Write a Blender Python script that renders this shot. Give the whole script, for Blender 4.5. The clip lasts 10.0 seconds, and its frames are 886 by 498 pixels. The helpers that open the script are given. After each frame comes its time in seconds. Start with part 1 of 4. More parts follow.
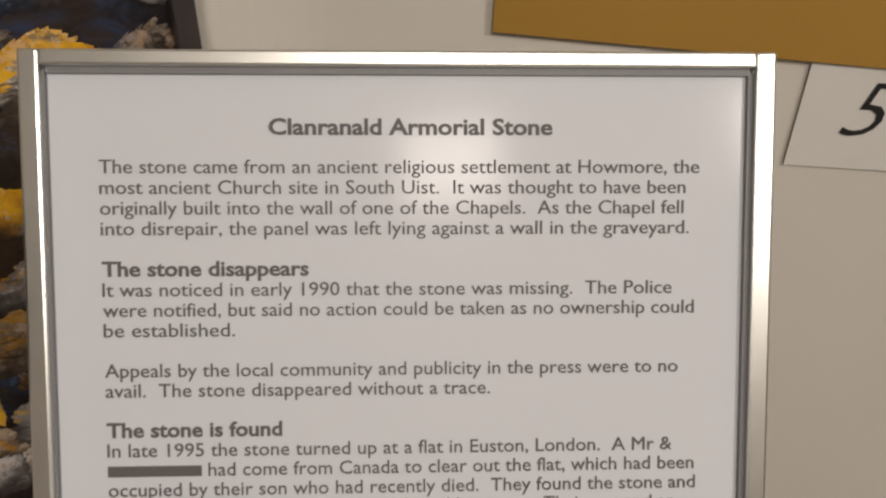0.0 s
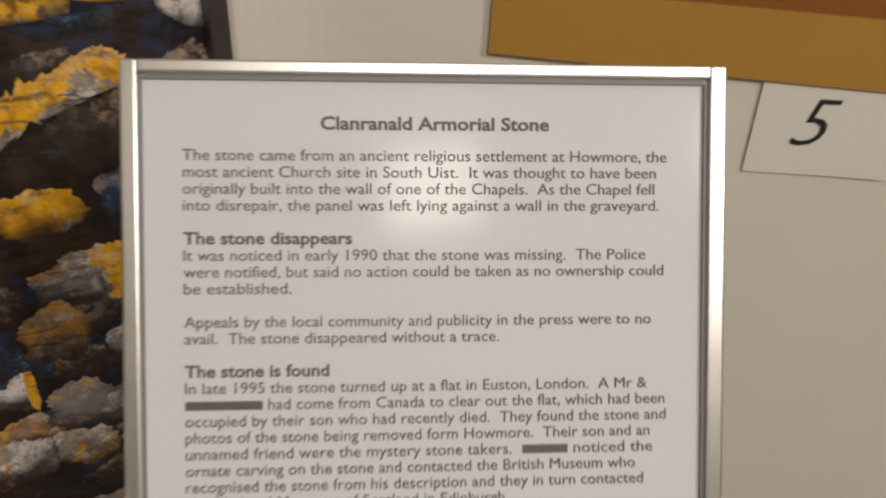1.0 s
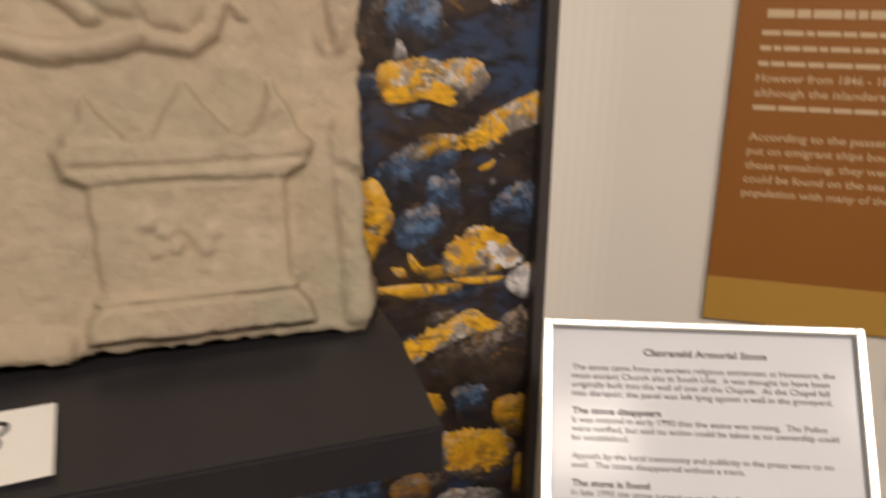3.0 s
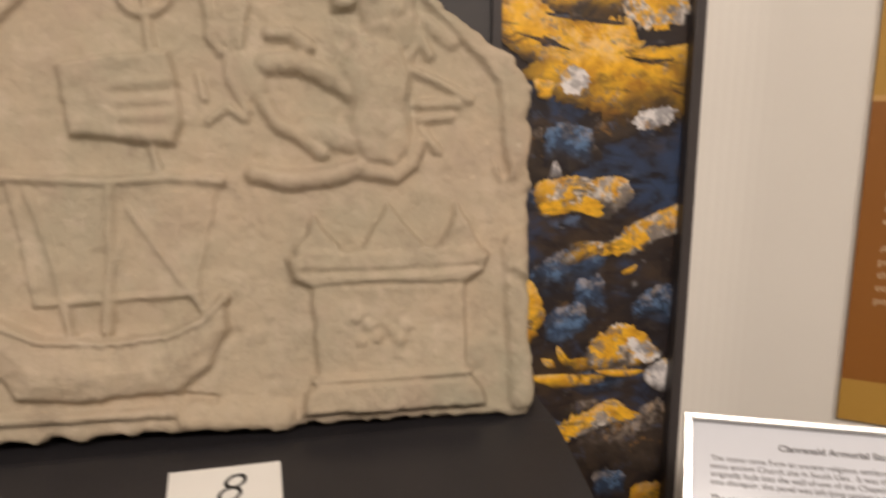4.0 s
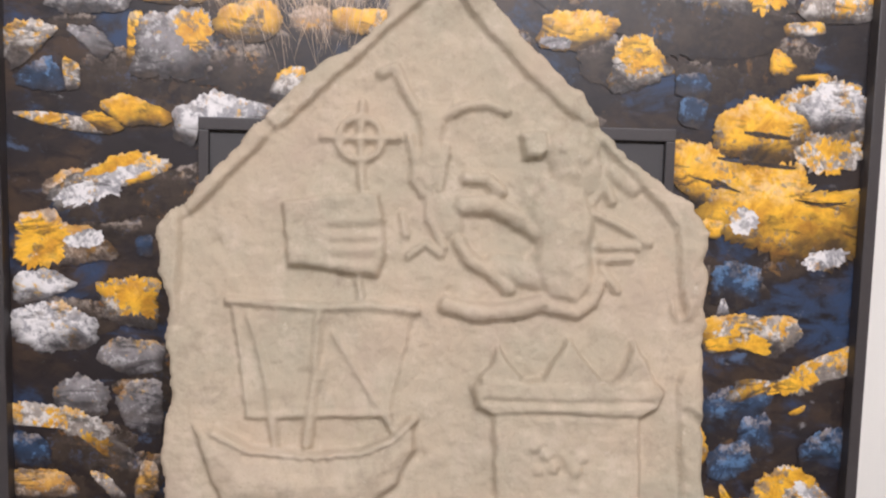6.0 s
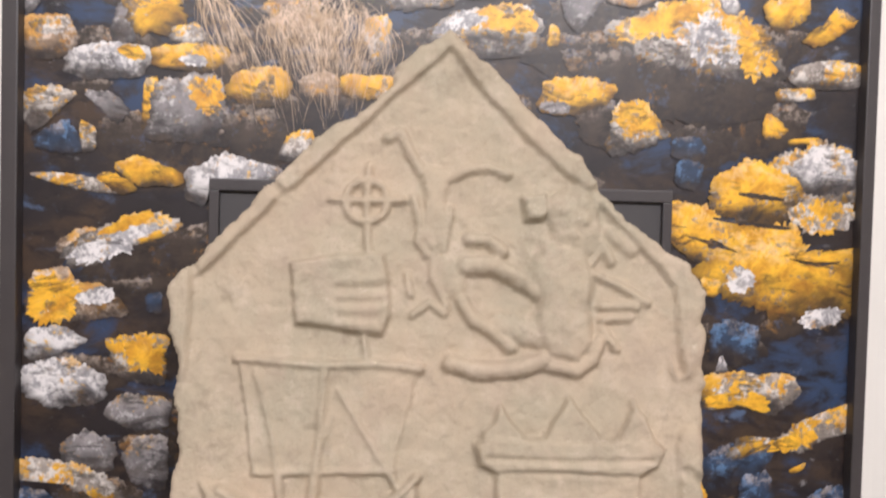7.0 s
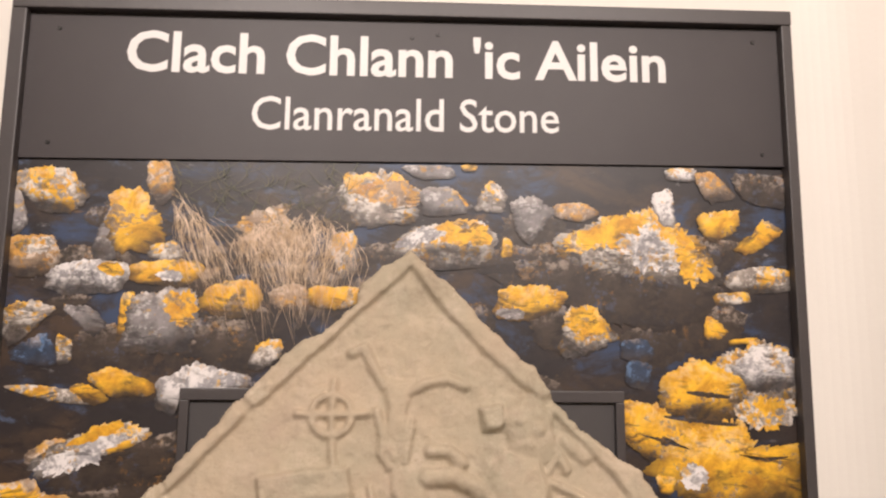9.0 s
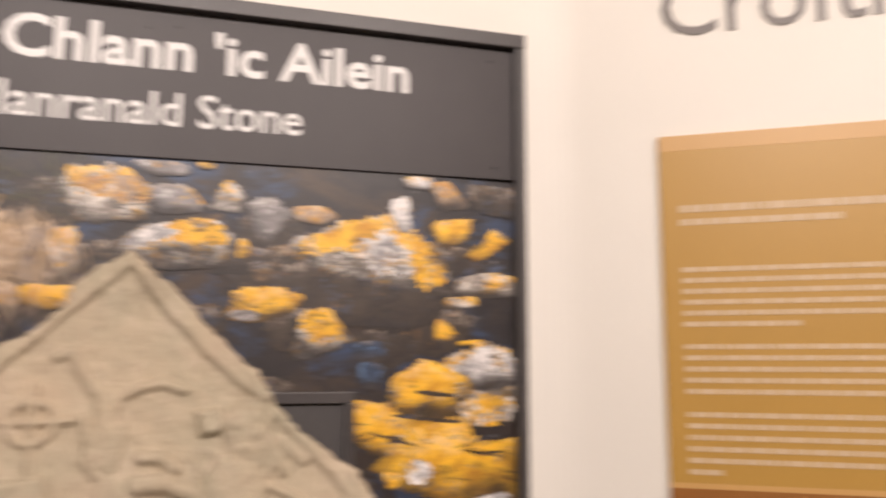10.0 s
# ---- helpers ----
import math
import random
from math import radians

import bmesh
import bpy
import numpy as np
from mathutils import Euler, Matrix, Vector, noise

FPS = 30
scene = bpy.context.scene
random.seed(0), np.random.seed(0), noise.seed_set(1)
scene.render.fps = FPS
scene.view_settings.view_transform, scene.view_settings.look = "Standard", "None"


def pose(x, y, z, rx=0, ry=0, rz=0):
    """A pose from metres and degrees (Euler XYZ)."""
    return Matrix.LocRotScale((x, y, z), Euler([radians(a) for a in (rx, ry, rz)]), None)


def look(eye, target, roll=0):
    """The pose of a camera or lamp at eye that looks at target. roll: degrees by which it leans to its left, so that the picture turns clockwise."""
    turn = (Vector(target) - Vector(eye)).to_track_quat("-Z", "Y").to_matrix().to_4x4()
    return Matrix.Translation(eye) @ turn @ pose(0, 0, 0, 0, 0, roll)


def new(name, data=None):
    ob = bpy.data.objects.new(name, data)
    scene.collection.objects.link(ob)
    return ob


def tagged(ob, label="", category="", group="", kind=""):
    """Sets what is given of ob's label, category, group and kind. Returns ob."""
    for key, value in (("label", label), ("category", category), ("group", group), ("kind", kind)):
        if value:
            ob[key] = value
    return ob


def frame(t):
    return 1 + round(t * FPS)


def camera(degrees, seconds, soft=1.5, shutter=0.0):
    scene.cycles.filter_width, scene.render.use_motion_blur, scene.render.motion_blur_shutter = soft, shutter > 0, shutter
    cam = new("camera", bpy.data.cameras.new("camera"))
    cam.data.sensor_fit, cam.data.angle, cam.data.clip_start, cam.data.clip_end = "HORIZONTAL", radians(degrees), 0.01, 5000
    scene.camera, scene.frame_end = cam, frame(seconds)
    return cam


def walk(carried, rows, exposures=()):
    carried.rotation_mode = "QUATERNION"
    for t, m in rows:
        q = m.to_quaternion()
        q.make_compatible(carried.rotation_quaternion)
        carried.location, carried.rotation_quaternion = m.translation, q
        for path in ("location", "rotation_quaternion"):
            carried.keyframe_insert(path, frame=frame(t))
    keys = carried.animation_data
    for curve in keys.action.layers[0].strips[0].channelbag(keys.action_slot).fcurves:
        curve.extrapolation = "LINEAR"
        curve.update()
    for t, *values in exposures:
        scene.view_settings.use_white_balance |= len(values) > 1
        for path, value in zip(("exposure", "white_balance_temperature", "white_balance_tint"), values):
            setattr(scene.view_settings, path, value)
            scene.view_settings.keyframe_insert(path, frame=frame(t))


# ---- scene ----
cam = camera(58.0, 10.0, soft=2.2, shutter=0.7)
PATH = [
    (0, (-0.071, -0.364, 1.276), (0.704, 1.011, 0.047), 2.7),
    (0.5, (-0.082, -0.376, 1.28), (0.715, 1.0, 0.067), 3.2),
    (1, (-0.107, -0.401, 1.292), (0.738, 0.981, 0.119), 3.9),
    (1.5, (-0.16, -0.446, 1.312), (0.765, 0.969, 0.242), 4.6),
    (2, (-0.218, -0.486, 1.338), (0.73, 1.006, 0.401), 3.8),
    (2.5, (-0.264, -0.522, 1.365), (0.56, 1.131, 0.598), 1.9),
    (4, (-0.351, -0.632, 1.423), (0.043, 1.281, 0.994), 0.0),
    (4.5, (-0.369, -0.635, 1.434), (-0.094, 1.316, 1.088), 0.2),
    (5, (-0.385, -0.643, 1.44), (-0.198, 1.33, 1.17), 0.6),
    (5.5, (-0.395, -0.651, 1.447), (-0.268, 1.331, 1.217), 1.0),
    (7, (-0.403, -0.67, 1.458), (-0.296, 1.326, 1.398), 1.5),
    (7.5, (-0.39, -0.687, 1.474), (-0.232, 1.306, 1.491), 1.2),
    (8, (-0.396, -0.7, 1.492), (-0.228, 1.287, 1.639), 1.1),
    (8.5, (-0.399, -0.707, 1.501), (-0.247, 1.27, 1.756), 0.6),
    (9, (-0.398, -0.71, 1.506), (-0.229, 1.26, 1.813), 0.6),
    (9.5, (-0.374, -0.717, 1.506), (-0.1, 1.239, 1.818), 0.1),
    (10, (-0.342, -0.731, 1.514), (0.307, 1.139, 1.807), 0.2),
]
# the clip's camera opens up and cools its picture on the way
LIGHTS = [(0.0, -0.84, 6250, 10), (1.0, -0.78, 6350, 10), (1.5, -0.66, 6450, 10), (2.0, -0.62, 6450, 10), (2.7, -0.56, 6500, 12), (4.0, -0.46, 6400, 14), (4.7, -0.38, 5800, 14),
          (5.5, -0.08, 5350, 14), (7.0, 0.08, 5500, 14), (8.0, 0.02, 5950, 15), (8.7, -0.05, 6250, 17), (10.0, -0.14, 6250, 18)]
walk(cam, [(t, look(eye, target, roll)) for t, eye, target, roll in PATH], LIGHTS)

# ---------------------------------------------------------------- light
world = bpy.data.worlds.new("room")
world.use_nodes = True
world.node_tree.nodes["Background"].inputs[0].default_value = (1.0, 0.86, 0.70, 1)
world.node_tree.nodes["Background"].inputs[1].default_value = 0.15
scene.world = world


def spot_lamp(name, x, y, z, w, d, power, aim, colour=(1.0, 0.885, 0.76)):
    data = bpy.data.lights.new(name, "AREA")
    data.shape, data.size, data.size_y, data.energy, data.color = "RECTANGLE", w, d, power, colour
    ob = new(name, data)
    ob.matrix_world = look((x, y, z), aim)
    return ob


spot_lamp("ceiling_lamp_light", -0.73, -1.99, 2.62, 0.32, 0.32, 42, (-0.35, 0.0, 1.35))
spot_lamp("ceiling_lamp_light", 0.30, -2.20, 2.62, 0.32, 0.32, 37, (0.15, 0.0, 1.25))


# ---------------------------------------------------------------- materials
def mat(name, base=(0.5, 0.5, 0.5), rough=0.6, metal=0.0, second=None, scale=30, amount=0.5, bump=0.0, bump_scale=200, spec=0.5, coat=0.0):
    """A painted, printed or metal surface: two scales of colour change, and fine relief."""
    m = bpy.data.materials.new(name)
    m.use_nodes = True
    nt = m.node_tree
    b = nt.nodes["Principled BSDF"]
    b.inputs["Roughness"].default_value, b.inputs["Metallic"].default_value = rough, metal
    b.inputs["Specular IOR Level"].default_value = spec
    b.inputs["Coat Weight"].default_value = coat
    b.inputs["Coat Roughness"].default_value = 0.12
    tc = nt.nodes.new("ShaderNodeTexCoord")
    if second is None:
        second = tuple(c * 0.9 for c in base)
    n1 = nt.nodes.new("ShaderNodeTexNoise")
    n1.inputs["Scale"].default_value, n1.inputs["Detail"].default_value = scale, 8
    nt.links.new(tc.outputs["Object"], n1.inputs["Vector"])
    ramp = nt.nodes.new("ShaderNodeMapRange")
    ramp.inputs[1].default_value, ramp.inputs[2].default_value = 0.35, 0.65
    ramp.inputs[4].default_value = amount
    nt.links.new(n1.outputs["Fac"], ramp.inputs[0])
    mix = nt.nodes.new("ShaderNodeMix")
    mix.data_type = "RGBA"
    mix.inputs[6].default_value, mix.inputs[7].default_value = (*base, 1), (*second, 1)
    nt.links.new(ramp.outputs[0], mix.inputs[0])
    nt.links.new(mix.outputs[2], b.inputs["Base Color"])
    if bump:
        n2 = nt.nodes.new("ShaderNodeTexNoise")
        n2.inputs["Scale"].default_value, n2.inputs["Detail"].default_value = bump_scale, 6
        nt.links.new(tc.outputs["Object"], n2.inputs["Vector"])
        bp = nt.nodes.new("ShaderNodeBump")
        bp.inputs["Strength"].default_value, bp.inputs["Distance"].default_value = bump, 0.002
        nt.links.new(n2.outputs["Fac"], bp.inputs["Height"])
        nt.links.new(bp.outputs[0], b.inputs["Normal"])
    return m


WALL = mat("cream_wall_paint", (0.775, 0.735, 0.67), 0.55, second=(0.735, 0.695, 0.63), scale=6, amount=0.5, bump=0.05, bump_scale=220)
FLOOR = mat("dark_carpet", (0.10, 0.085, 0.075), 0.95, second=(0.06, 0.05, 0.045), scale=120, bump=0.6, bump_scale=500)
CEIL = mat("white_ceiling_paint", (0.8, 0.79, 0.76), 0.8, scale=5, bump=0.1)
FRAME = mat("dark_grey_painted_wood", (0.050, 0.043, 0.043), 0.42, second=(0.060, 0.052, 0.050), scale=40, bump=0.1, bump_scale=300)
HEADER = mat("dark_grey_header_print", (0.046, 0.039, 0.040), 0.46, second=(0.052, 0.045, 0.045), scale=25, bump=0.03, bump_scale=400, spec=0.35)
SHELF = mat("charcoal_painted_shelf", (0.021, 0.020, 0.023), 0.36, second=(0.027, 0.025, 0.028), scale=30, bump=0.08, bump_scale=260)
PLATE = mat("grey_back_plate", (0.055, 0.050, 0.050), 0.5, scale=30)
WHITE = mat("white_lettering", (0.74, 0.72, 0.70), 0.45, scale=40, amount=0.2)
CARD = mat("white_card", (0.80, 0.785, 0.75), 0.6, second=(0.77, 0.755, 0.71), scale=25)
INK = mat("black_ink", (0.02, 0.02, 0.02), 0.6)
GREYINK = mat("grey_ink", (0.115, 0.108, 0.112), 0.6)
ALU = mat("brushed_aluminium", (0.72, 0.71, 0.68), 0.30, 1.0, second=(0.62, 0.61, 0.58), scale=60)
DARKRUBBER = mat("grey_gasket", (0.20, 0.20, 0.21), 0.5)
OCHRE = mat("ochre_print", (0.44, 0.25, 0.048), 0.42, second=(0.42, 0.235, 0.043), scale=12)
OCHRE_TOP = mat("light_ochre_print", (0.55, 0.32, 0.11), 0.42, second=(0.52, 0.30, 0.10), scale=12)
BROWN = mat("brown_print", (0.275, 0.105, 0.018), 0.42, second=(0.255, 0.096, 0.016), scale=12)
BOARDTEXT = mat("pale_board_text", (0.58, 0.43, 0.27), 0.5)
WALLTEXT = mat("grey_vinyl_lettering", (0.17, 0.15, 0.14), 0.5)
SCREW = mat("dark_screw_metal", (0.03, 0.028, 0.027), 0.4, 0.6)
STEEL = mat("grey_steel_post", (0.35, 0.35, 0.35), 0.35, 0.9)


# ---------------------------------------------------------------- mesh helpers
def box(bm, x0, x1, y0, y1, z0, z1, bevel=0.0):
    m = Matrix.LocRotScale(((x0 + x1) / 2, (y0 + y1) / 2, (z0 + z1) / 2), None, (x1 - x0, y1 - y0, z1 - z0))
    made = bmesh.ops.create_cube(bm, size=1.0, matrix=m)
    if bevel:
        edges = {e for v in made["verts"] for e in v.link_edges}
        bmesh.ops.bevel(bm, geom=list(edges), offset=bevel, segments=2, affect="EDGES", profile=0.6)
    return bm


def boxes(*sizes, bevel=0.0):
    bm = bmesh.new()
    for s in sizes:
        box(bm, *s, bevel=bevel)
    return bm


def part(name, bm, material, parent=None, label="", m=None, smooth=False):
    me = bpy.data.meshes.new(name)
    bm.to_mesh(me)
    bm.free()
    for k in (material if isinstance(material, (list, tuple)) else [material]):
        me.materials.append(k)
    if smooth:
        for p in me.polygons:
            p.use_smooth = True
    ob = new(name, me)
    if m is not None:
        ob.matrix_basis = m
    if parent is not None:
        ob.parent = parent
    return tagged(ob, label)


def thing(name, label, category, m, group="", kind=""):
    ob = new(name)
    ob.empty_display_size = 0.05
    ob.matrix_basis = m
    return tagged(ob, label, category, group, kind)


def lettering(name, text, size, width, x, y, z, material, parent, align="LEFT", shear=0.0, bold=0.0, depth=0.0002, stretch=1.0, label=""):
    """One line of built-in letters, upright in the x-z plane of its parent, scaled to the width (0: as it comes)."""
    cu = bpy.data.curves.new(name, "FONT")
    cu.body, cu.size, cu.align_x, cu.shear, cu.offset, cu.extrude = text, size, align, shear, bold, depth
    cu.resolution_u = 3
    tmp = bpy.data.objects.new(name, cu)
    scene.collection.objects.link(tmp)
    dg = bpy.context.evaluated_depsgraph_get()
    me = bpy.data.meshes.new_from_object(tmp.evaluated_get(dg))
    bpy.data.objects.remove(tmp)
    co = np.empty(len(me.vertices) * 3)
    me.vertices.foreach_get("co", co)
    co = co.reshape(-1, 3)
    k = width / (co[:, 0].max() - co[:, 0].min()) if width else stretch
    if width and align == "LEFT":
        co[:, 0] -= co[:, 0].min()
    out = np.stack([co[:, 0] * k + x, y - co[:, 2], co[:, 1] + z], 1)
    me.vertices.foreach_set("co", out.ravel())
    me.materials.clear()
    me.materials.append(material)
    ob = new(name, me)
    ob.parent = parent
    return tagged(ob, label)


# ---------------------------------------------------------------- the room
ANG = radians(36)

def wall_ob(name, bm, m=None, mats=None):
    ob = part(name, bm, mats or WALL, None, m=m)
    return tagged(ob, "cream painted plaster wall", "wall", kind="structure")


def wall_north():
    """The flat wall behind the mural turns with a soft bend into the wall that carries the board."""
    bm = bmesh.new()
    pts = [(-2.6, 0.012), (-0.5, 0.012), (0.0, 0.012)]
    # arc that is tangent to both walls
    t = 0.035
    mid = Vector((0.0377, 0.012))
    for i in range(9):
        s = i / 8
        p = (1 - s) ** 2 * (mid - Vector((t, 0))) + 2 * s * (1 - s) * mid + s ** 2 * (mid + t * Vector((math.cos(ANG), -math.sin(ANG))))
        pts.append((p.x, p.y))
    pts.append((mid.x + 2.2 * math.cos(ANG), mid.y - 2.2 * math.sin(ANG)))
    lo, hi = [], []
    for x, y in pts:
        lo.append(bm.verts.new((x, y, 0)))
        hi.append(bm.verts.new((x, y, 2.7)))
    back = [bm.verts.new((x + 0.03, 0.22 + min(0, y), z)) for z in (0, 2.7) for x, y in pts]
    n = len(pts)
    for i in range(n - 1):
        bm.faces.new((lo[i], lo[i + 1], hi[i + 1], hi[i]))
        bm.faces.new((back[i + 1], back[i], back[n + i], back[n + i + 1]))
        bm.faces.new((hi[i], hi[i + 1], back[n + i + 1], back[n + i]))
        bm.faces.new((lo[i + 1], lo[i], back[i], back[i + 1]))
    bm.faces.new((lo[0], hi[0], back[n], back[0]))
    bm.faces.new((hi[-1], lo[-1], back[n - 1], back[2 * n - 1]))
    return wall_ob("wall_north", bm)


wall_north()
EAST = 0.0377 + 2.2 * math.cos(ANG)
YE = 0.012 - 2.2 * math.sin(ANG)
wall_ob("wall_east", boxes((EAST, EAST + 0.15, -3.4, YE, 0, 2.7)))
wall_ob("wall_west", boxes((-2.75, -2.6, -3.4, 0.22, 0, 2.7)))
wall_ob("wall_south", boxes((-2.75, EAST + 0.15, -3.55, -3.4, 0, 2.7)))
tagged(part("floor", boxes((-2.75, EAST + 0.15, -3.55, 0.4, -0.1, 0)), FLOOR), "dark brown carpeted floor", "floor", kind="structure")
tagged(part("ceiling", boxes((-2.75, EAST + 0.15, -3.55, 0.4, 2.7, 2.8)), CEIL), "plain white painted ceiling", "ceiling", kind="structure")

# ---------------------------------------------------------------- mural panel
PW, PBOT = 0.724, 0.62


def mural_panel():
    p = thing("mural_panel", "dark-framed display panel with photo of lichened stones", "display panel", pose(-PW / 2, 0, 0))
    h = PW / 2
    f = 0.013

    def askew(ob, k):
        """The header and the top rail hang a little out of level."""
        for v in ob.data.vertices:
            v.co.z += k * v.co.x
        return ob

    askew(part("frame_rail", boxes((-h, h - 0.0025, -0.012, 0.011, 1.8325, 1.8470), bevel=0.0012), FRAME, p), 0.025)
    part("frame_rail", boxes((-h, h, -0.012, 0.011, PBOT, PBOT + f), bevel=0.0012), FRAME, p)
    part("frame_stile", boxes((-h, -h + f, -0.0118, 0.011, PBOT + f, 1.8235), bevel=0.0012), FRAME, p)
    part("frame_stile", boxes((h - f, h - 0.003, -0.0118, 0.011, PBOT + f, 1.8412), bevel=0.0012), FRAME, p)
    part("backing_board", boxes((-h + f, h - f, 0.004, 0.010, PBOT + f, 1.822)), FRAME, p)
    hd = askew(part("header_board", boxes((-h + f, h - f, -0.003, 0.0035, 1.6955, 1.8330), bevel=0.0005), HEADER, p, "dark grey header board with white lettering"), 0.0205)
    askew(lettering("heading", "Clach Chlann 'ic Ailein", 0.0535, 0.499, -0.625 + h, -0.0032, 1.7776, WHITE, hd, bold=0.0011), 0.0205)
    askew(lettering("subheading", "Clanranald Stone", 0.0445, 0.282, -0.512 + h, -0.0032, 1.7250, WHITE, hd, bold=0.0003), 0.0235)
    for x, z in ((-0.685, 1.809), (-0.687, 1.703), (-0.038, 1.826), (-0.034, 1.714), (-0.344, 1.819), (-0.3685, 1.815)):
        bm = bmesh.new()
        bmesh.ops.create_cone(bm, cap_ends=True, segments=16, radius1=0.0022, radius2=0.0018, depth=0.001, matrix=pose(x + h, -0.0034, z, 90))
        part("screw", bm, SCREW, hd)
    return p


mural = mural_panel()


def print_mat(name, lichen, stone, crust, cover, pale=0.5, body_dark=0.45, depth=1.0):
    """Ink of the photograph: speckled lichen, bare stone and pale crust, sunlit above and brown-black at a stone's foot."""
    m = bpy.data.materials.new(name)
    m.use_nodes = True
    nt = m.node_tree
    b = nt.nodes["Principled BSDF"]
    b.inputs["Roughness"].default_value = 0.42
    tc = nt.nodes.new("ShaderNodeTexCoord")
    geo = nt.nodes.new("ShaderNodeNewGeometry")
    uv = nt.nodes.new("ShaderNodeUVMap")
    sep = nt.nodes.new("ShaderNodeSeparateXYZ")
    nt.links.new(uv.outputs[0], sep.inputs[0])
    rim = nt.nodes.new("ShaderNodeAttribute")
    rim.attribute_name = "rim"
    shift = nt.nodes.new("ShaderNodeVectorMath")
    shift.operation = "MULTIPLY_ADD"
    comb = nt.nodes.new("ShaderNodeCombineXYZ")
    nt.links.new(geo.outputs["Random Per Island"], comb.inputs[0])
    nt.links.new(geo.outputs["Random Per Island"], comb.inputs[2])
    shift.inputs[1].default_value = (7.3, 3.1, 5.7)
    nt.links.new(comb.outputs[0], shift.inputs[0])
    nt.links.new(tc.outputs["Object"], shift.inputs[2])

    def noise_at(scale, detail, rough=0.6, distort=0.0, squeeze=None):
        n = nt.nodes.new("ShaderNodeTexNoise")
        n.inputs["Scale"].default_value, n.inputs["Detail"].default_value = scale, detail
        n.inputs["Roughness"].default_value, n.inputs["Distortion"].default_value = rough, distort
        if squeeze:
            mp = nt.nodes.new("ShaderNodeMapping")
            mp.inputs["Rotation"].default_value = (0, radians(squeeze[1]), 0)
            mp.inputs["Scale"].default_value = (squeeze[0], 1, 1)
            nt.links.new(shift.outputs[0], mp.inputs[0])
            nt.links.new(mp.outputs[0], n.inputs["Vector"])
        else:
            nt.links.new(shift.outputs[0], n.inputs["Vector"])
        return n.outputs["Fac"]

    def step(fac, lo, hi):
        r = nt.nodes.new("ShaderNodeMapRange")
        r.interpolation_type = "SMOOTHSTEP"
        r.inputs[1].default_value, r.inputs[2].default_value = lo, hi
        nt.links.new(fac, r.inputs[0])
        return r.outputs[0]

    def blend(fac, a, c):
        x = nt.nodes.new("ShaderNodeMix")
        x.data_type = "RGBA"
        nt.links.new(fac, x.inputs[0])
        for i, v in ((6, a), (7, c)):
            if isinstance(v, tuple):
                x.inputs[i].default_value = (*v, 1)
            else:
                nt.links.new(v, x.inputs[i])
        return x.outputs[2]

    def math_node(op, a, c):
        x = nt.nodes.new("ShaderNodeMath")
        x.operation = op
        for i, v in ((0, a), (1, c)):
            if isinstance(v, (int, float)):
                x.inputs[i].default_value = v
            else:
                nt.links.new(v, x.inputs[i])
        return x.outputs[0]

    def scaled(c, k):
        return tuple(min(0.92, v * k) for v in c)

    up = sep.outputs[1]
    body = blend(step(noise_at(60, 8, 0.65), 0.35, 0.70), stone, scaled(stone, body_dark))
    speck = math_node("ADD", noise_at(46, 10, 0.75, 0.4), math_node("MULTIPLY", math_node("SUBTRACT", noise_at(230, 6, 0.7), 0.5), 0.45))
    body = blend(step(speck, 0.62 - 0.22 * pale, 0.70 - 0.20 * pale), body, crust)
    tone = blend(step(noise_at(60, 8, 0.72, 0.5), 0.36, 0.70), scaled(lichen, 1.10), (lichen[0] * 0.62, lichen[1] * 0.48, lichen[2] * 0.6))
    grow = math_node("ADD", noise_at(30, 10, 0.72, 0.4), math_node("MULTIPLY", math_node("SUBTRACT", noise_at(190, 6, 0.7), 0.5), 0.40))
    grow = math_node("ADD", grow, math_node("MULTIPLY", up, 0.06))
    col = blend(step(grow, 0.64 - 0.30 * cover, 0.69 - 0.30 * cover), body, tone)
    # clefts along the bedding, and pits
    cleft = math_node("ABSOLUTE", math_node("SUBTRACT", noise_at(42, 6, 0.6, 0.8, (0.30, 14)), 0.5), 0.0)
    cleft = math_node("MULTIPLY", math_node("SUBTRACT", 1.0, step(cleft, 0.006, 0.042)), step(noise_at(26, 4), 0.44, 0.60))
    col = blend(math_node("MULTIPLY", cleft, 0.80 * depth), col, scaled(stone, 0.14))
    pit = step(noise_at(330, 6, 0.75), 0.60, 0.78)
    col = blend(math_node("MULTIPLY", pit, 0.75), col, scaled(stone, 0.20))
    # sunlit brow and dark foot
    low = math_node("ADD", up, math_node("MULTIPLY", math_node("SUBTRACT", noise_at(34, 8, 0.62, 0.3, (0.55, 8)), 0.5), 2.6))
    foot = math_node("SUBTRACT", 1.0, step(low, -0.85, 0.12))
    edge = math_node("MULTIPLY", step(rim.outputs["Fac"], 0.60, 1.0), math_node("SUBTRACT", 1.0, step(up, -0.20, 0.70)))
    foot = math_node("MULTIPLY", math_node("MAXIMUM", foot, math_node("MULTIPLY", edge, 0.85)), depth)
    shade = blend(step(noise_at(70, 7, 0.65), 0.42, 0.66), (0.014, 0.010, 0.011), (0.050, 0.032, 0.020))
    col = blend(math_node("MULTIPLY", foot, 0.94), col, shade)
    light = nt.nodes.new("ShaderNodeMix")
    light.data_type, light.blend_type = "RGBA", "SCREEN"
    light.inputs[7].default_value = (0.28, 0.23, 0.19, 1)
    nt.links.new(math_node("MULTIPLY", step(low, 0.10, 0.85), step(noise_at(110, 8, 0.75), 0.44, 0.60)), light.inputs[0])
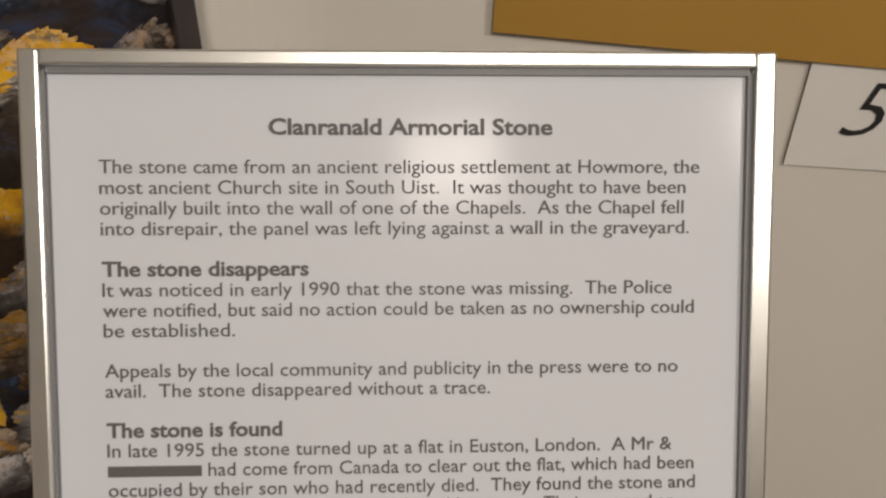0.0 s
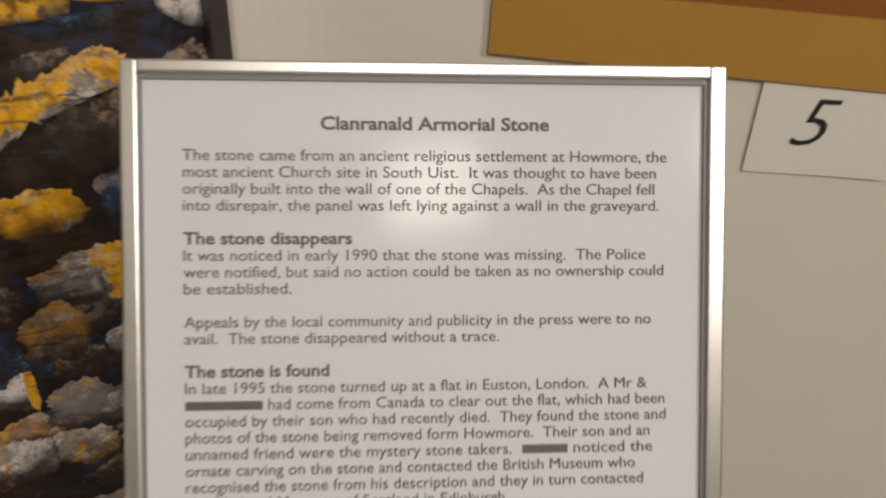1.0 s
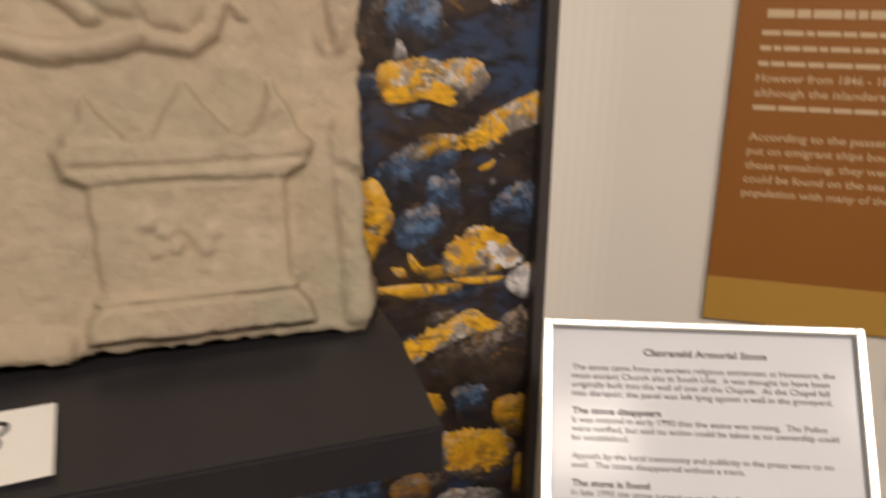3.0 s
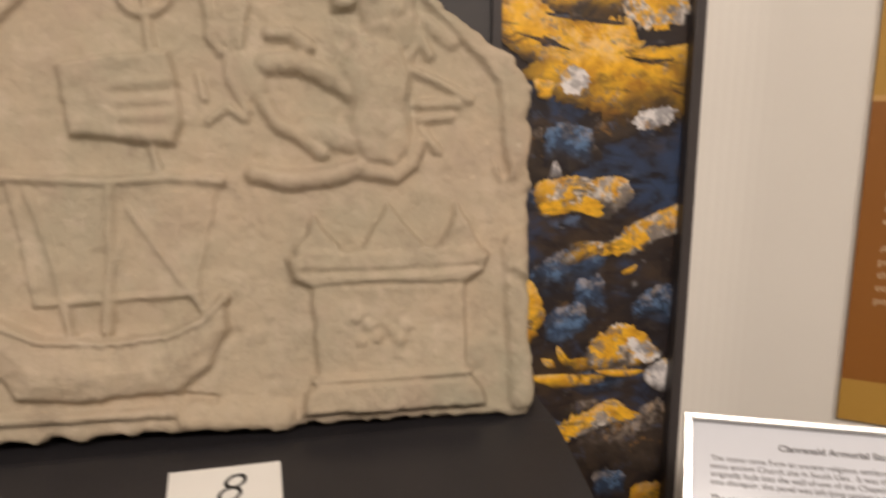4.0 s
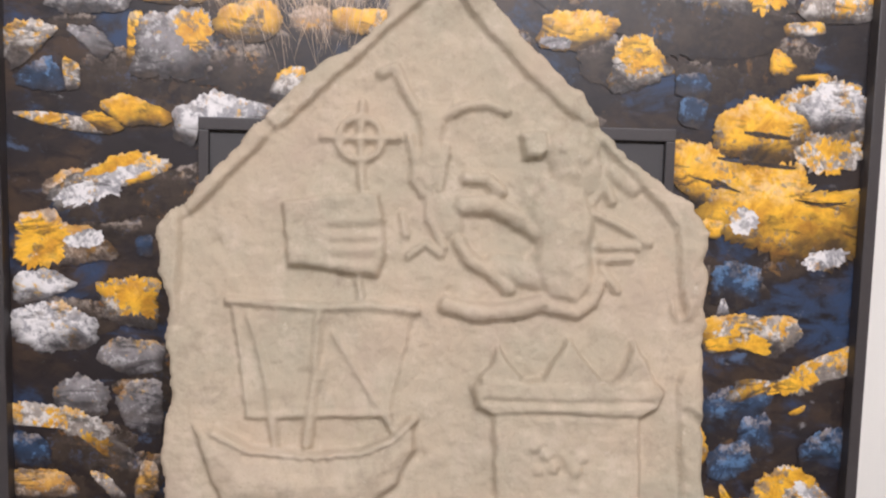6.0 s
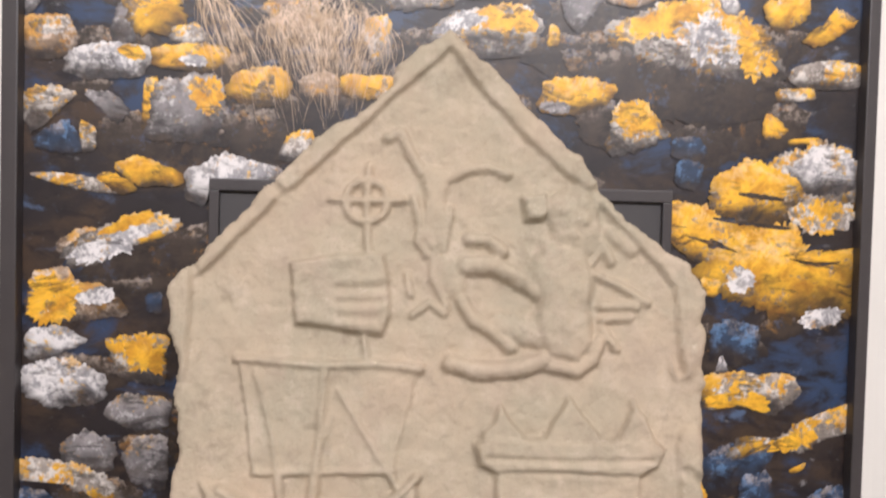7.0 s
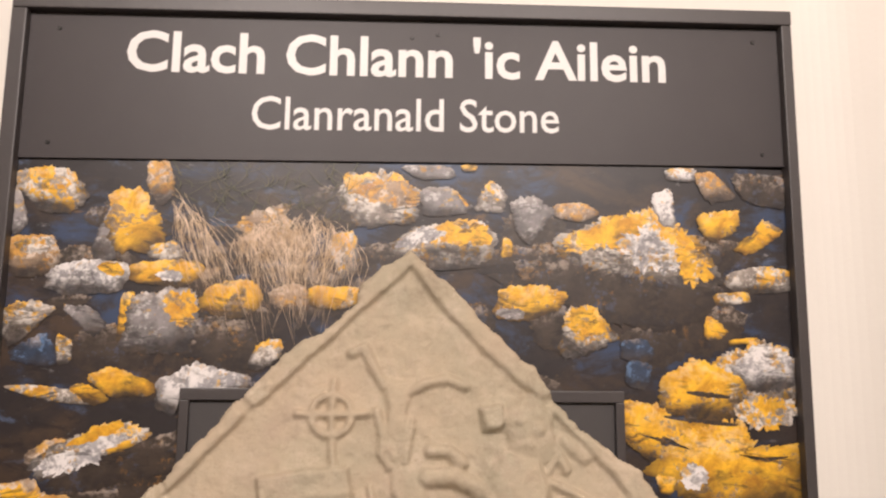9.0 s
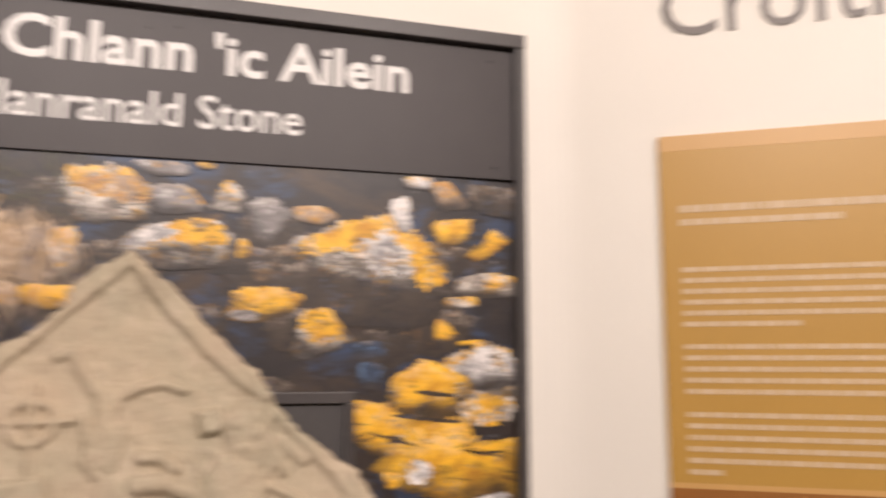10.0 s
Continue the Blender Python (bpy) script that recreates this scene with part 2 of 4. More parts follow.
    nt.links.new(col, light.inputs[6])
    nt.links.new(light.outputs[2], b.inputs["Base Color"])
    return m


def print_ground():
    """The deep joints of the photograph: umber and black, with bluish daylight on a few faces."""
    m = bpy.data.materials.new("print_deep_shadow")
    m.use_nodes = True
    nt = m.node_tree
    b = nt.nodes["Principled BSDF"]
    b.inputs["Roughness"].default_value = 0.42
    tc = nt.nodes.new("ShaderNodeTexCoord")
    col = None
    for scale, lo, hi, tint in ((13, 0.44, 0.64, (0.058, 0.035, 0.021)), (17, 0.50, 0.64, (0.030, 0.052, 0.110)), (60, 0.48, 0.66, (0.012, 0.009, 0.010)), (26, 0.58, 0.70, (0.085, 0.120, 0.200)), (48, 0.62, 0.74, (0.140, 0.080, 0.035)), (90, 0.62, 0.72, (0.200, 0.190, 0.190))):
        mp = nt.nodes.new("ShaderNodeMapping")
        mp.inputs["Location"].default_value = (scale * 0.37, 0, scale * 0.11)
        mp.inputs["Scale"].default_value = (0.6, 1, 1)
        nt.links.new(tc.outputs["Object"], mp.inputs[0])
        n = nt.nodes.new("ShaderNodeTexNoise")
        n.inputs["Scale"].default_value, n.inputs["Detail"].default_value, n.inputs["Roughness"].default_value, n.inputs["Distortion"].default_value = scale, 9, 0.68, 0.5
        nt.links.new(mp.outputs[0], n.inputs["Vector"])
        r = nt.nodes.new("ShaderNodeMapRange")
        r.interpolation_type = "SMOOTHSTEP"
        r.inputs[1].default_value, r.inputs[2].default_value = lo, hi
        nt.links.new(n.outputs["Fac"], r.inputs[0])
        x = nt.nodes.new("ShaderNodeMix")
        x.data_type = "RGBA"
        nt.links.new(r.outputs[0], x.inputs[0])
        if col is None:
            x.inputs[6].default_value = (0.020, 0.015, 0.016, 1)
        else:
            nt.links.new(col, x.inputs[6])
        x.inputs[7].default_value = (*tint, 1)
        col = x.outputs[2]
    nt.links.new(col, b.inputs["Base Color"])
    return m


YEL = (0.84, 0.47, 0.022)
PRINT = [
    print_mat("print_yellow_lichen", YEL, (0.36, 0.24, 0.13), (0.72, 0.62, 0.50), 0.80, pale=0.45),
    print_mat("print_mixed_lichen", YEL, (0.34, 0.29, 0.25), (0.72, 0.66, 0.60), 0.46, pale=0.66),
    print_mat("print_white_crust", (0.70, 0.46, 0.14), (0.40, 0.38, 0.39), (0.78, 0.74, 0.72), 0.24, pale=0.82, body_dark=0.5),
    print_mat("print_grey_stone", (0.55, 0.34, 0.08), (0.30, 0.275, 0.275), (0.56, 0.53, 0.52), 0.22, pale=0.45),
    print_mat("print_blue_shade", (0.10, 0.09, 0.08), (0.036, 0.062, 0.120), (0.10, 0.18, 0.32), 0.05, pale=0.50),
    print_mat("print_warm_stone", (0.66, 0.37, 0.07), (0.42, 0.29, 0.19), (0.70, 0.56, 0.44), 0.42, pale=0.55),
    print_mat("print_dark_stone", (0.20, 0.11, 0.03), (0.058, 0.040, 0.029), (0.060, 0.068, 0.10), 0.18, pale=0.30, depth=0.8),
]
GROUND = print_ground()
STRAW = mat("print_dry_grass", (0.80, 0.61, 0.44), 0.42, second=(0.46, 0.31, 0.17), scale=90, amount=1.0)
GRASS = mat("print_green_grass", (0.075, 0.085, 0.030), 0.42, second=(0.12, 0.10, 0.05), scale=90, amount=1.0)
KINDS = "YMWGBOD"


class Print:
    """Collects the flat shapes of the printed photograph, each a hair above the one before."""

    def __init__(self):
        self.v, self.f, self.uv, self.k, self.rim, self.lift = [], [], [], [], [], 0.0
        self.rng = random.Random(11)

    def stone(self, kind, *corners, rough=1.0):
        """One stone, or with a small letter a patch on a stone: a corner-cut outline, frayed at three scales."""
        rng = self.rng
        self.lift += 0.000004
        pts = [Vector(c) for c in corners]
        heart = sum(pts, Vector((0, 0))) / len(pts)
        grow = 1.08 if kind.isupper() else 1.04
        pts = [heart + (p - heart) * grow for p in pts]
        # cut the corners once, so that faces stay straight and arrises round
        cutoff = 0.16 if kind.isupper() else 0.24
        ring = []
        for k, p in enumerate(pts):
            q = pts[(k + 1) % len(pts)]
            ring += [p.lerp(q, cutoff), p.lerp(q, 1 - cutoff)]
        mid = sum(pts, Vector((0, 0))) / len(pts)
        wide = max(abs(p.x - mid.x) for p in pts)
        high = max(abs(p.y - mid.y) for p in pts)
        size = min(wide, high)
        sd = rng.random() * 50
        fray = (0.13 if kind.isupper() else 0.34) * rough
        line = []
        for k, p in enumerate(ring):
            q = ring[(k + 1) % len(ring)]
            n = max(2, int((q - p).length / 0.0011))
            line += [p.lerp(q, m / n) for m in range(n)]
        edge = []
        for p in line:
            d = (p - mid) / max(size, 0.004)
            w = noise.noise((p.x * 55 + sd, p.y * 55, 1.7)) + 0.8 * noise.noise((p.x * 140 + sd, p.y * 140, 4.1)) + 0.9 * noise.noise((p.x * 420 + sd, p.y * 420, 8.3))
            edge.append(p + d.normalized() * w * fray * max(size, 0.004))
        base, n = len(self.v), len(edge)
        for rad in (0.0, 0.7, 1.0):
            for p in edge if rad else [mid]:
                e = mid.lerp(p, rad)
                top = 1.6955 + 0.0205 * (e.x + PW / 2) + 0.001
                self.v.append((min(max(e.x, X0), X1), -self.lift, min(e.y, top)))
                self.rim.append(rad if kind.isupper() else 0.0)
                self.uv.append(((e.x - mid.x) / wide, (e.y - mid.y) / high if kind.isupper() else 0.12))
        k = KINDS.index(kind.upper())
        for i in range(n):
            j = (i + 1) % n
            self.f.append((base, base + 1 + i, base + 1 + j))
            self.k.append(k)
            self.f.append((base + 1 + i, base + 1 + n + i, base + 1 + n + j, base + 1 + j))
            self.k.append(k)

    def filler(self, x, z, w, h, tilt, kind):
        """A stone with no drawn outline, deep in the wall."""
        n = self.rng.randint(5, 7)
        c, d = math.cos(radians(tilt)), math.sin(radians(tilt))
        pts = []
        for i in range(n):
            a = math.tau * (i + self.rng.uniform(-0.3, 0.3)) / n
            px, pz = w / 2 * math.cos(a), h / 2 * math.sin(a)
            pts.append((x + c * px - d * pz, z + d * px + c * pz))
        self.stone(kind, *pts)

    def blade(self, x, z, dx, dz, bend, width, k):
        self.lift += 0.000001
        base = len(self.v)
        n = 7
        for i in range(n):
            s = i / (n - 1)
            px = x + dx * s + bend * math.sin(s * 2.6)
            pz = z + dz * (s ** 1.3)
            wd = width * (1 - 0.75 * s)
            for e in (-1, 1):
                self.v.append((px + e * wd / 2, -self.lift, pz))
                self.uv.append((0, 0.5))
                self.rim.append(0.0)
        for i in range(n - 1):
            self.f.append((base + 2 * i, base + 2 * i + 1, base + 2 * i + 3, base + 2 * i + 2))
            self.k.append(k)

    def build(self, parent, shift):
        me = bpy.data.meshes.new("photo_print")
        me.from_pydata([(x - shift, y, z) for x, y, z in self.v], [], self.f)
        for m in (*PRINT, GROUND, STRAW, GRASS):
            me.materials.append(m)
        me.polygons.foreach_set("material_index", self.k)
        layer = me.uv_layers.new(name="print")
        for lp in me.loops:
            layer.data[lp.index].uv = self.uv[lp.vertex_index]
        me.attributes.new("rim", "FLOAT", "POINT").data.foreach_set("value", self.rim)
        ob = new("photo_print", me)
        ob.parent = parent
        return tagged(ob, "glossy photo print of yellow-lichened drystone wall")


X0, X1, Z0, Z1 = -0.711, -0.013, 0.633, 1.700
pr = Print()
# the shadowed ground of the picture
pr.v += [(X0, 0, Z0), (X1, 0, Z0), (X1, 0, Z1), (X0, 0, Z1)]
pr.uv += [(0, 0.15)] * 4
pr.rim += [0.0] * 4
pr.f.append((0, 1, 2, 3))
pr.k.append(7)
fill = random.Random(5)
for i in range(230):
    w = fill.uniform(0.03, 0.09)
    x, z = fill.uniform(X0 + 0.05, X1 - 0.05), fill.uniform(Z0 + 0.04, Z1 - 0.05)
    pr.filler(x, z, w, w * fill.uniform(0.35, 0.7), fill.uniform(-20, 20), fill.choice("DDDB" if z < 1.42 else "DDDO" if x < -0.3 else "DDDDD"))
for i in range(60):
    w = fill.uniform(0.04, 0.085)
    pr.filler(fill.uniform(X0 + 0.05, X1 - 0.05), fill.uniform(Z0 + 0.03, 0.90), w, w * fill.uniform(0.45, 0.8), fill.uniform(-20, 20), fill.choice("YMMGWOD"))
# the stones of the picture, upper courses first; small letters are lichen or crust on the stone before
pr.stone("M", (-0.711, 1.678), (-0.668, 1.681), (-0.649, 1.660), (-0.661, 1.643), (-0.687, 1.641), (-0.705, 1.661))
pr.stone("G", (-0.711, 1.663), (-0.705, 1.656), (-0.697, 1.631), (-0.706, 1.621), (-0.711, 1.623))
pr.stone("O", (-0.600, 1.687), (-0.582, 1.690), (-0.575, 1.662), (-0.587, 1.649), (-0.599, 1.664))
pr.stone("G", (-0.626, 1.656), (-0.636, 1.630), (-0.644, 1.605), (-0.624, 1.598), (-0.619, 1.631))
pr.stone("Y", (-0.628, 1.658), (-0.602, 1.662), (-0.581, 1.621), (-0.584, 1.609), (-0.622, 1.606), (-0.629, 1.630))
pr.stone("M", (-0.592, 1.615), (-0.573, 1.618), (-0.562, 1.604), (-0.581, 1.601), (-0.595, 1.604))
pr.stone("O", (-0.708, 1.618), (-0.680, 1.621), (-0.668, 1.604), (-0.673, 1.590), (-0.703, 1.584), (-0.711, 1.601))
pr.stone("m", (-0.706, 1.616), (-0.680, 1.620), (-0.670, 1.607), (-0.691, 1.604), (-0.707, 1.606))
pr.stone("W", (-0.673, 1.592), (-0.653, 1.599), (-0.617, 1.598), (-0.611, 1.586), (-0.620, 1.573), (-0.664, 1.569), (-0.678, 1.577))
pr.stone("y", (-0.638, 1.596), (-0.618, 1.598), (-0.613, 1.587), (-0.628, 1.586))
pr.stone("Y", (-0.607, 1.598), (-0.555, 1.601), (-0.547, 1.593), (-0.561, 1.579), (-0.608, 1.581))
pr.stone("w", (-0.590, 1.590), (-0.571, 1.593), (-0.561, 1.584), (-0.580, 1.582))
pr.stone("M", (-0.711, 1.557), (-0.692, 1.564), (-0.668, 1.558), (-0.681, 1.546), (-0.702, 1.526), (-0.711, 1.536))
pr.stone("G", (-0.664, 1.560), (-0.638, 1.559), (-0.627, 1.544), (-0.638, 1.534))
pr.stone("B", (-0.702, 1.522), (-0.678, 1.537), (-0.665, 1.522), (-0.664, 1.510), (-0.699, 1.512))
pr.stone("M", (-0.666, 1.536), (-0.653, 1.529), (-0.653, 1.513), (-0.664, 1.509))
pr.stone("Y", (-0.615, 1.571), (-0.603, 1.571), (-0.608, 1.542), (-0.617, 1.527))
pr.stone("G", (-0.603, 1.570), (-0.553, 1.575), (-0.550, 1.543), (-0.560, 1.521), (-0.614, 1.524), (-0.609, 1.552))
pr.stone("y", (-0.582, 1.572), (-0.553, 1.574), (-0.551, 1.545), (-0.563, 1.540), (-0.574, 1.555))
pr.stone("Y", (-0.539, 1.580), (-0.508, 1.585), (-0.496, 1.573), (-0.501, 1.556), (-0.530, 1.550), (-0.550, 1.562))
pr.stone("D", (-0.550, 1.553), (-0.506, 1.548), (-0.500, 1.524), (-0.509, 1.502), (-0.547, 1.514))
pr.stone("M", (-0.498, 1.531), (-0.479, 1.534), (-0.476, 1.522), (-0.494, 1.507), (-0.504, 1.509))
pr.stone("Y", (-0.454, 1.580), (-0.414, 1.581), (-0.413, 1.567), (-0.428, 1.560), (-0.454, 1.563))
pr.stone("M", (-0.435, 1.625), (-0.416, 1.631), (-0.413, 1.595), (-0.426, 1.585), (-0.437, 1.610))
pr.stone("M", (-0.426, 1.682), (-0.386, 1.686), (-0.360, 1.666), (-0.362, 1.645), (-0.385, 1.637), (-0.418, 1.638), (-0.430, 1.656))
pr.stone("o", (-0.424, 1.669), (-0.386, 1.684), (-0.361, 1.666), (-0.366, 1.654), (-0.411, 1.662))
pr.stone("G", (-0.377, 1.692), (-0.334, 1.694), (-0.326, 1.683), (-0.358, 1.680))
pr.stone("G", (-0.359, 1.671), (-0.329, 1.674), (-0.311, 1.652), (-0.354, 1.645))
pr.stone("y", (-0.327, 1.671), (-0.312, 1.657), (-0.317, 1.655))
pr.stone("M", (-0.293, 1.680), (-0.278, 1.666), (-0.285, 1.650), (-0.309, 1.653), (-0.303, 1.668))
pr.stone("G", (-0.277, 1.660), (-0.253, 1.665), (-0.235, 1.656), (-0.248, 1.637), (-0.261, 1.623), (-0.274, 1.642))
pr.stone("O", (-0.235, 1.660), (-0.208, 1.663), (-0.193, 1.653), (-0.209, 1.645), (-0.232, 1.648))
pr.stone("D", (-0.389, 1.600), (-0.379, 1.611), (-0.293, 1.610), (-0.287, 1.603), (-0.349, 1.596))
pr.stone("M", (-0.384, 1.616), (-0.365, 1.634), (-0.329, 1.641), (-0.303, 1.643), (-0.289, 1.629), (-0.298, 1.607), (-0.349, 1.600))
pr.stone("w", (-0.383, 1.618), (-0.359, 1.636), (-0.329, 1.632), (-0.347, 1.625), (-0.369, 1.616))
pr.stone("y", (-0.336, 1.632), (-0.300, 1.642), (-0.290, 1.628), (-0.303, 1.622), (-0.329, 1.620))
pr.stone("Y", (-0.282, 1.629), (-0.274, 1.624), (-0.274, 1.611), (-0.285, 1.610))
pr.stone("D", (-0.225, 1.612), (-0.156, 1.600), (-0.082, 1.591), (-0.105, 1.554), (-0.184, 1.551), (-0.246, 1.578), (-0.272, 1.603))
pr.stone("M", (-0.233, 1.627), (-0.176, 1.650), (-0.144, 1.659), (-0.123, 1.643), (-0.110, 1.638), (-0.086, 1.602), (-0.084, 1.591), (-0.120, 1.588), (-0.157, 1.595), (-0.225, 1.608))
pr.stone("y", (-0.233, 1.627), (-0.182, 1.647), (-0.144, 1.656), (-0.161, 1.632), (-0.225, 1.612))
pr.stone("w", (-0.182, 1.628), (-0.145, 1.643), (-0.121, 1.627), (-0.119, 1.597), (-0.162, 1.605))
pr.stone("y", (-0.119, 1.642), (-0.107, 1.636), (-0.083, 1.596), (-0.113, 1.588), (-0.117, 1.617))
pr.stone("W", (-0.144, 1.669), (-0.124, 1.678), (-0.120, 1.643), (-0.134, 1.643))
pr.stone("Y", (-0.097, 1.655), (-0.062, 1.660), (-0.060, 1.645), (-0.086, 1.627), (-0.097, 1.639))
pr.stone("Y", (-0.035, 1.651), (-0.018, 1.639), (-0.048, 1.618), (-0.067, 1.621), (-0.053, 1.634))
pr.stone("M", (-0.073, 1.599), (-0.049, 1.606), (-0.013, 1.604), (-0.013, 1.585), (-0.061, 1.581), (-0.075, 1.589))
pr.stone("M", (-0.087, 1.580), (-0.055, 1.583), (-0.053, 1.573), (-0.083, 1.569))
pr.stone("Y", (-0.093, 1.562), (-0.073, 1.545), (-0.084, 1.537), (-0.097, 1.539))
pr.stone("Y", (-0.073, 1.539), (-0.049, 1.541), (-0.049, 1.537), (-0.074, 1.533))
pr.stone("Y", (-0.282, 1.583), (-0.246, 1.585), (-0.224, 1.578), (-0.233, 1.564), (-0.262, 1.553), (-0.290, 1.557))
pr.stone("g", (-0.286, 1.564), (-0.264, 1.563), (-0.264, 1.554), (-0.289, 1.557))
pr.stone("M", (-0.223, 1.565), (-0.202, 1.567), (-0.178, 1.541), (-0.195, 1.528), (-0.230, 1.521), (-0.227, 1.545))
pr.stone("y", (-0.223, 1.564), (-0.202, 1.566), (-0.189, 1.548), (-0.216, 1.540))
pr.stone("B", (-0.174, 1.536), (-0.153, 1.538), (-0.144, 1.526), (-0.148, 1.518), (-0.174, 1.519))
pr.stone("B", (-0.169, 1.518), (-0.148, 1.517), (-0.152, 1.493), (-0.172, 1.498))
pr.stone("W", (-0.129, 1.697), (-0.099, 1.699), (-0.102, 1.686), (-0.127, 1.687))
pr.stone("Y", (-0.321, 1.695), (-0.306, 1.695), (-0.308, 1.689), (-0.320, 1.689))
pr.stone("O", (-0.102, 1.692), (-0.083, 1.696), (-0.062, 1.672), (-0.089, 1.666))
pr.stone("D", (-0.066, 1.694), (-0.013, 1.693), (-0.013, 1.662), (-0.051, 1.667))
pr.stone("M", (-0.706, 1.491), (-0.681, 1.493), (-0.625, 1.485), (-0.638, 1.476), (-0.680, 1.482))
pr.stone("Y", (-0.638, 1.499), (-0.615, 1.509), (-0.580, 1.492), (-0.588, 1.484), (-0.621, 1.485))
pr.stone("Y", (-0.653, 1.491), (-0.640, 1.495), (-0.618, 1.481), (-0.634, 1.475))
pr.stone("W", (-0.577, 1.498), (-0.557, 1.511), (-0.506, 1.501), (-0.518, 1.490), (-0.558, 1.490), (-0.564, 1.468), (-0.580, 1.475))
pr.stone("D", (-0.665, 1.413), (-0.597, 1.443), (-0.554, 1.457), (-0.552, 1.424), (-0.633, 1.406))
pr.stone("M", (-0.678, 1.429), (-0.654, 1.445), (-0.612, 1.465), (-0.584, 1.452), (-0.597, 1.445), (-0.665, 1.413))
pr.stone("w", (-0.676, 1.427), (-0.645, 1.443), (-0.607, 1.454), (-0.602, 1.447), (-0.663, 1.416))
pr.stone("y", (-0.654, 1.444), (-0.612, 1.464), (-0.603, 1.458), (-0.636, 1.443))
pr.stone("M", (-0.090, 1.519), (-0.047, 1.536), (-0.015, 1.525), (-0.013, 1.489), (-0.048, 1.464), (-0.071, 1.489))
pr.stone("W", (-0.075, 1.514), (-0.047, 1.534), (-0.016, 1.524), (-0.015, 1.494), (-0.054, 1.494))
pr.stone("Y", (-0.138, 1.503), (-0.114, 1.518), (-0.075, 1.511), (-0.061, 1.479), (-0.087, 1.466), (-0.139, 1.473))
pr.stone("m", (-0.065, 1.486), (-0.015, 1.489), (-0.016, 1.466), (-0.051, 1.459), (-0.069, 1.469))
pr.stone("Y", (-0.175, 1.478), (-0.142, 1.468), (-0.093, 1.463), (-0.099, 1.439), (-0.126, 1.414), (-0.174, 1.453))
pr.stone("Y", (-0.176, 1.483), (-0.142, 1.479), (-0.112, 1.454), (-0.115, 1.426), (-0.152, 1.430), (-0.177, 1.458))
pr.stone("Y", (-0.112, 1.454), (-0.091, 1.462), (-0.065, 1.462), (-0.052, 1.441), (-0.015, 1.446), (-0.013, 1.394), (-0.044, 1.379), (-0.099, 1.398), (-0.124, 1.405), (-0.152, 1.426))
pr.stone("w", (-0.125, 1.426), (-0.106, 1.429), (-0.096, 1.417), (-0.109, 1.407), (-0.122, 1.410))
pr.stone("w", (-0.055, 1.394), (-0.018, 1.397), (-0.022, 1.382), (-0.059, 1.377))
pr.stone("Y", (-0.146, 1.419), (-0.127, 1.417), (-0.133, 1.402), (-0.143, 1.405))
pr.stone("B", (-0.137, 1.379), (-0.113, 1.384), (-0.093, 1.374), (-0.096, 1.345), (-0.133, 1.345))
pr.stone("M", (-0.139, 1.333), (-0.120, 1.338), (-0.063, 1.336), (-0.058, 1.319), (-0.081, 1.301), (-0.104, 1.309), (-0.138, 1.306))
pr.stone("y", (-0.138, 1.318), (-0.104, 1.322), (-0.082, 1.316), (-0.083, 1.302), (-0.104, 1.309), (-0.135, 1.306))
pr.stone("W", (-0.132, 1.336), (-0.126, 1.354), (-0.118, 1.338))
pr.stone("M", (-0.116, 1.267), (-0.102, 1.284), (-0.077, 1.281), (-0.053, 1.297), (-0.014, 1.311), (-0.013, 1.287), (-0.042, 1.279), (-0.056, 1.269), (-0.086, 1.272), (-0.106, 1.263))
pr.stone("y", (-0.081, 1.273), (-0.055, 1.294), (-0.038, 1.302), (-0.044, 1.279), (-0.061, 1.271))
pr.stone("Y", (-0.063, 1.254), (-0.048, 1.261), (-0.050, 1.254), (-0.060, 1.251))
pr.stone("B", (-0.053, 1.222), (-0.029, 1.239), (-0.013, 1.239), (-0.013, 1.201), (-0.047, 1.201))
pr.stone("B", (-0.105, 1.247), (-0.080, 1.252), (-0.073, 1.217), (-0.108, 1.212))
pr.stone("O", (-0.704, 1.411), (-0.674, 1.414), (-0.667, 1.403), (-0.646, 1.401), (-0.622, 1.378), (-0.662, 1.373), (-0.706, 1.371))
pr.stone("y", (-0.704, 1.409), (-0.676, 1.411), (-0.661, 1.389), (-0.680, 1.374), (-0.706, 1.375))
pr.stone("w", (-0.672, 1.392), (-0.644, 1.400), (-0.635, 1.388), (-0.664, 1.383))
pr.stone("W", (-0.706, 1.364), (-0.680, 1.367), (-0.658, 1.355), (-0.681, 1.344), (-0.705, 1.339))
pr.stone("M", (-0.641, 1.355), (-0.627, 1.362), (-0.593, 1.360), (-0.595, 1.321), (-0.635, 1.328))
pr.stone("y", (-0.628, 1.361), (-0.594, 1.359), (-0.595, 1.328), (-0.626, 1.335))
pr.stone("W", (-0.708, 1.332), (-0.668, 1.341), (-0.644, 1.323), (-0.647, 1.305), (-0.683, 1.300), (-0.708, 1.311))
pr.stone("G", (-0.645, 1.295), (-0.629, 1.312), (-0.591, 1.307), (-0.593, 1.284), (-0.621, 1.281))
pr.stone("G", (-0.679, 1.267), (-0.657, 1.283), (-0.632, 1.269), (-0.640, 1.248), (-0.671, 1.248))
pr.stone("G", (-0.628, 1.267), (-0.608, 1.276), (-0.590, 1.274), (-0.593, 1.231), (-0.622, 1.239))
pr.stone("M", (-0.711, 1.258), (-0.662, 1.253), (-0.640, 1.239), (-0.616, 1.215), (-0.628, 1.205), (-0.667, 1.236), (-0.711, 1.239))
pr.stone("O", (-0.711, 1.201), (-0.673, 1.200), (-0.658, 1.183), (-0.688, 1.176), (-0.711, 1.181))
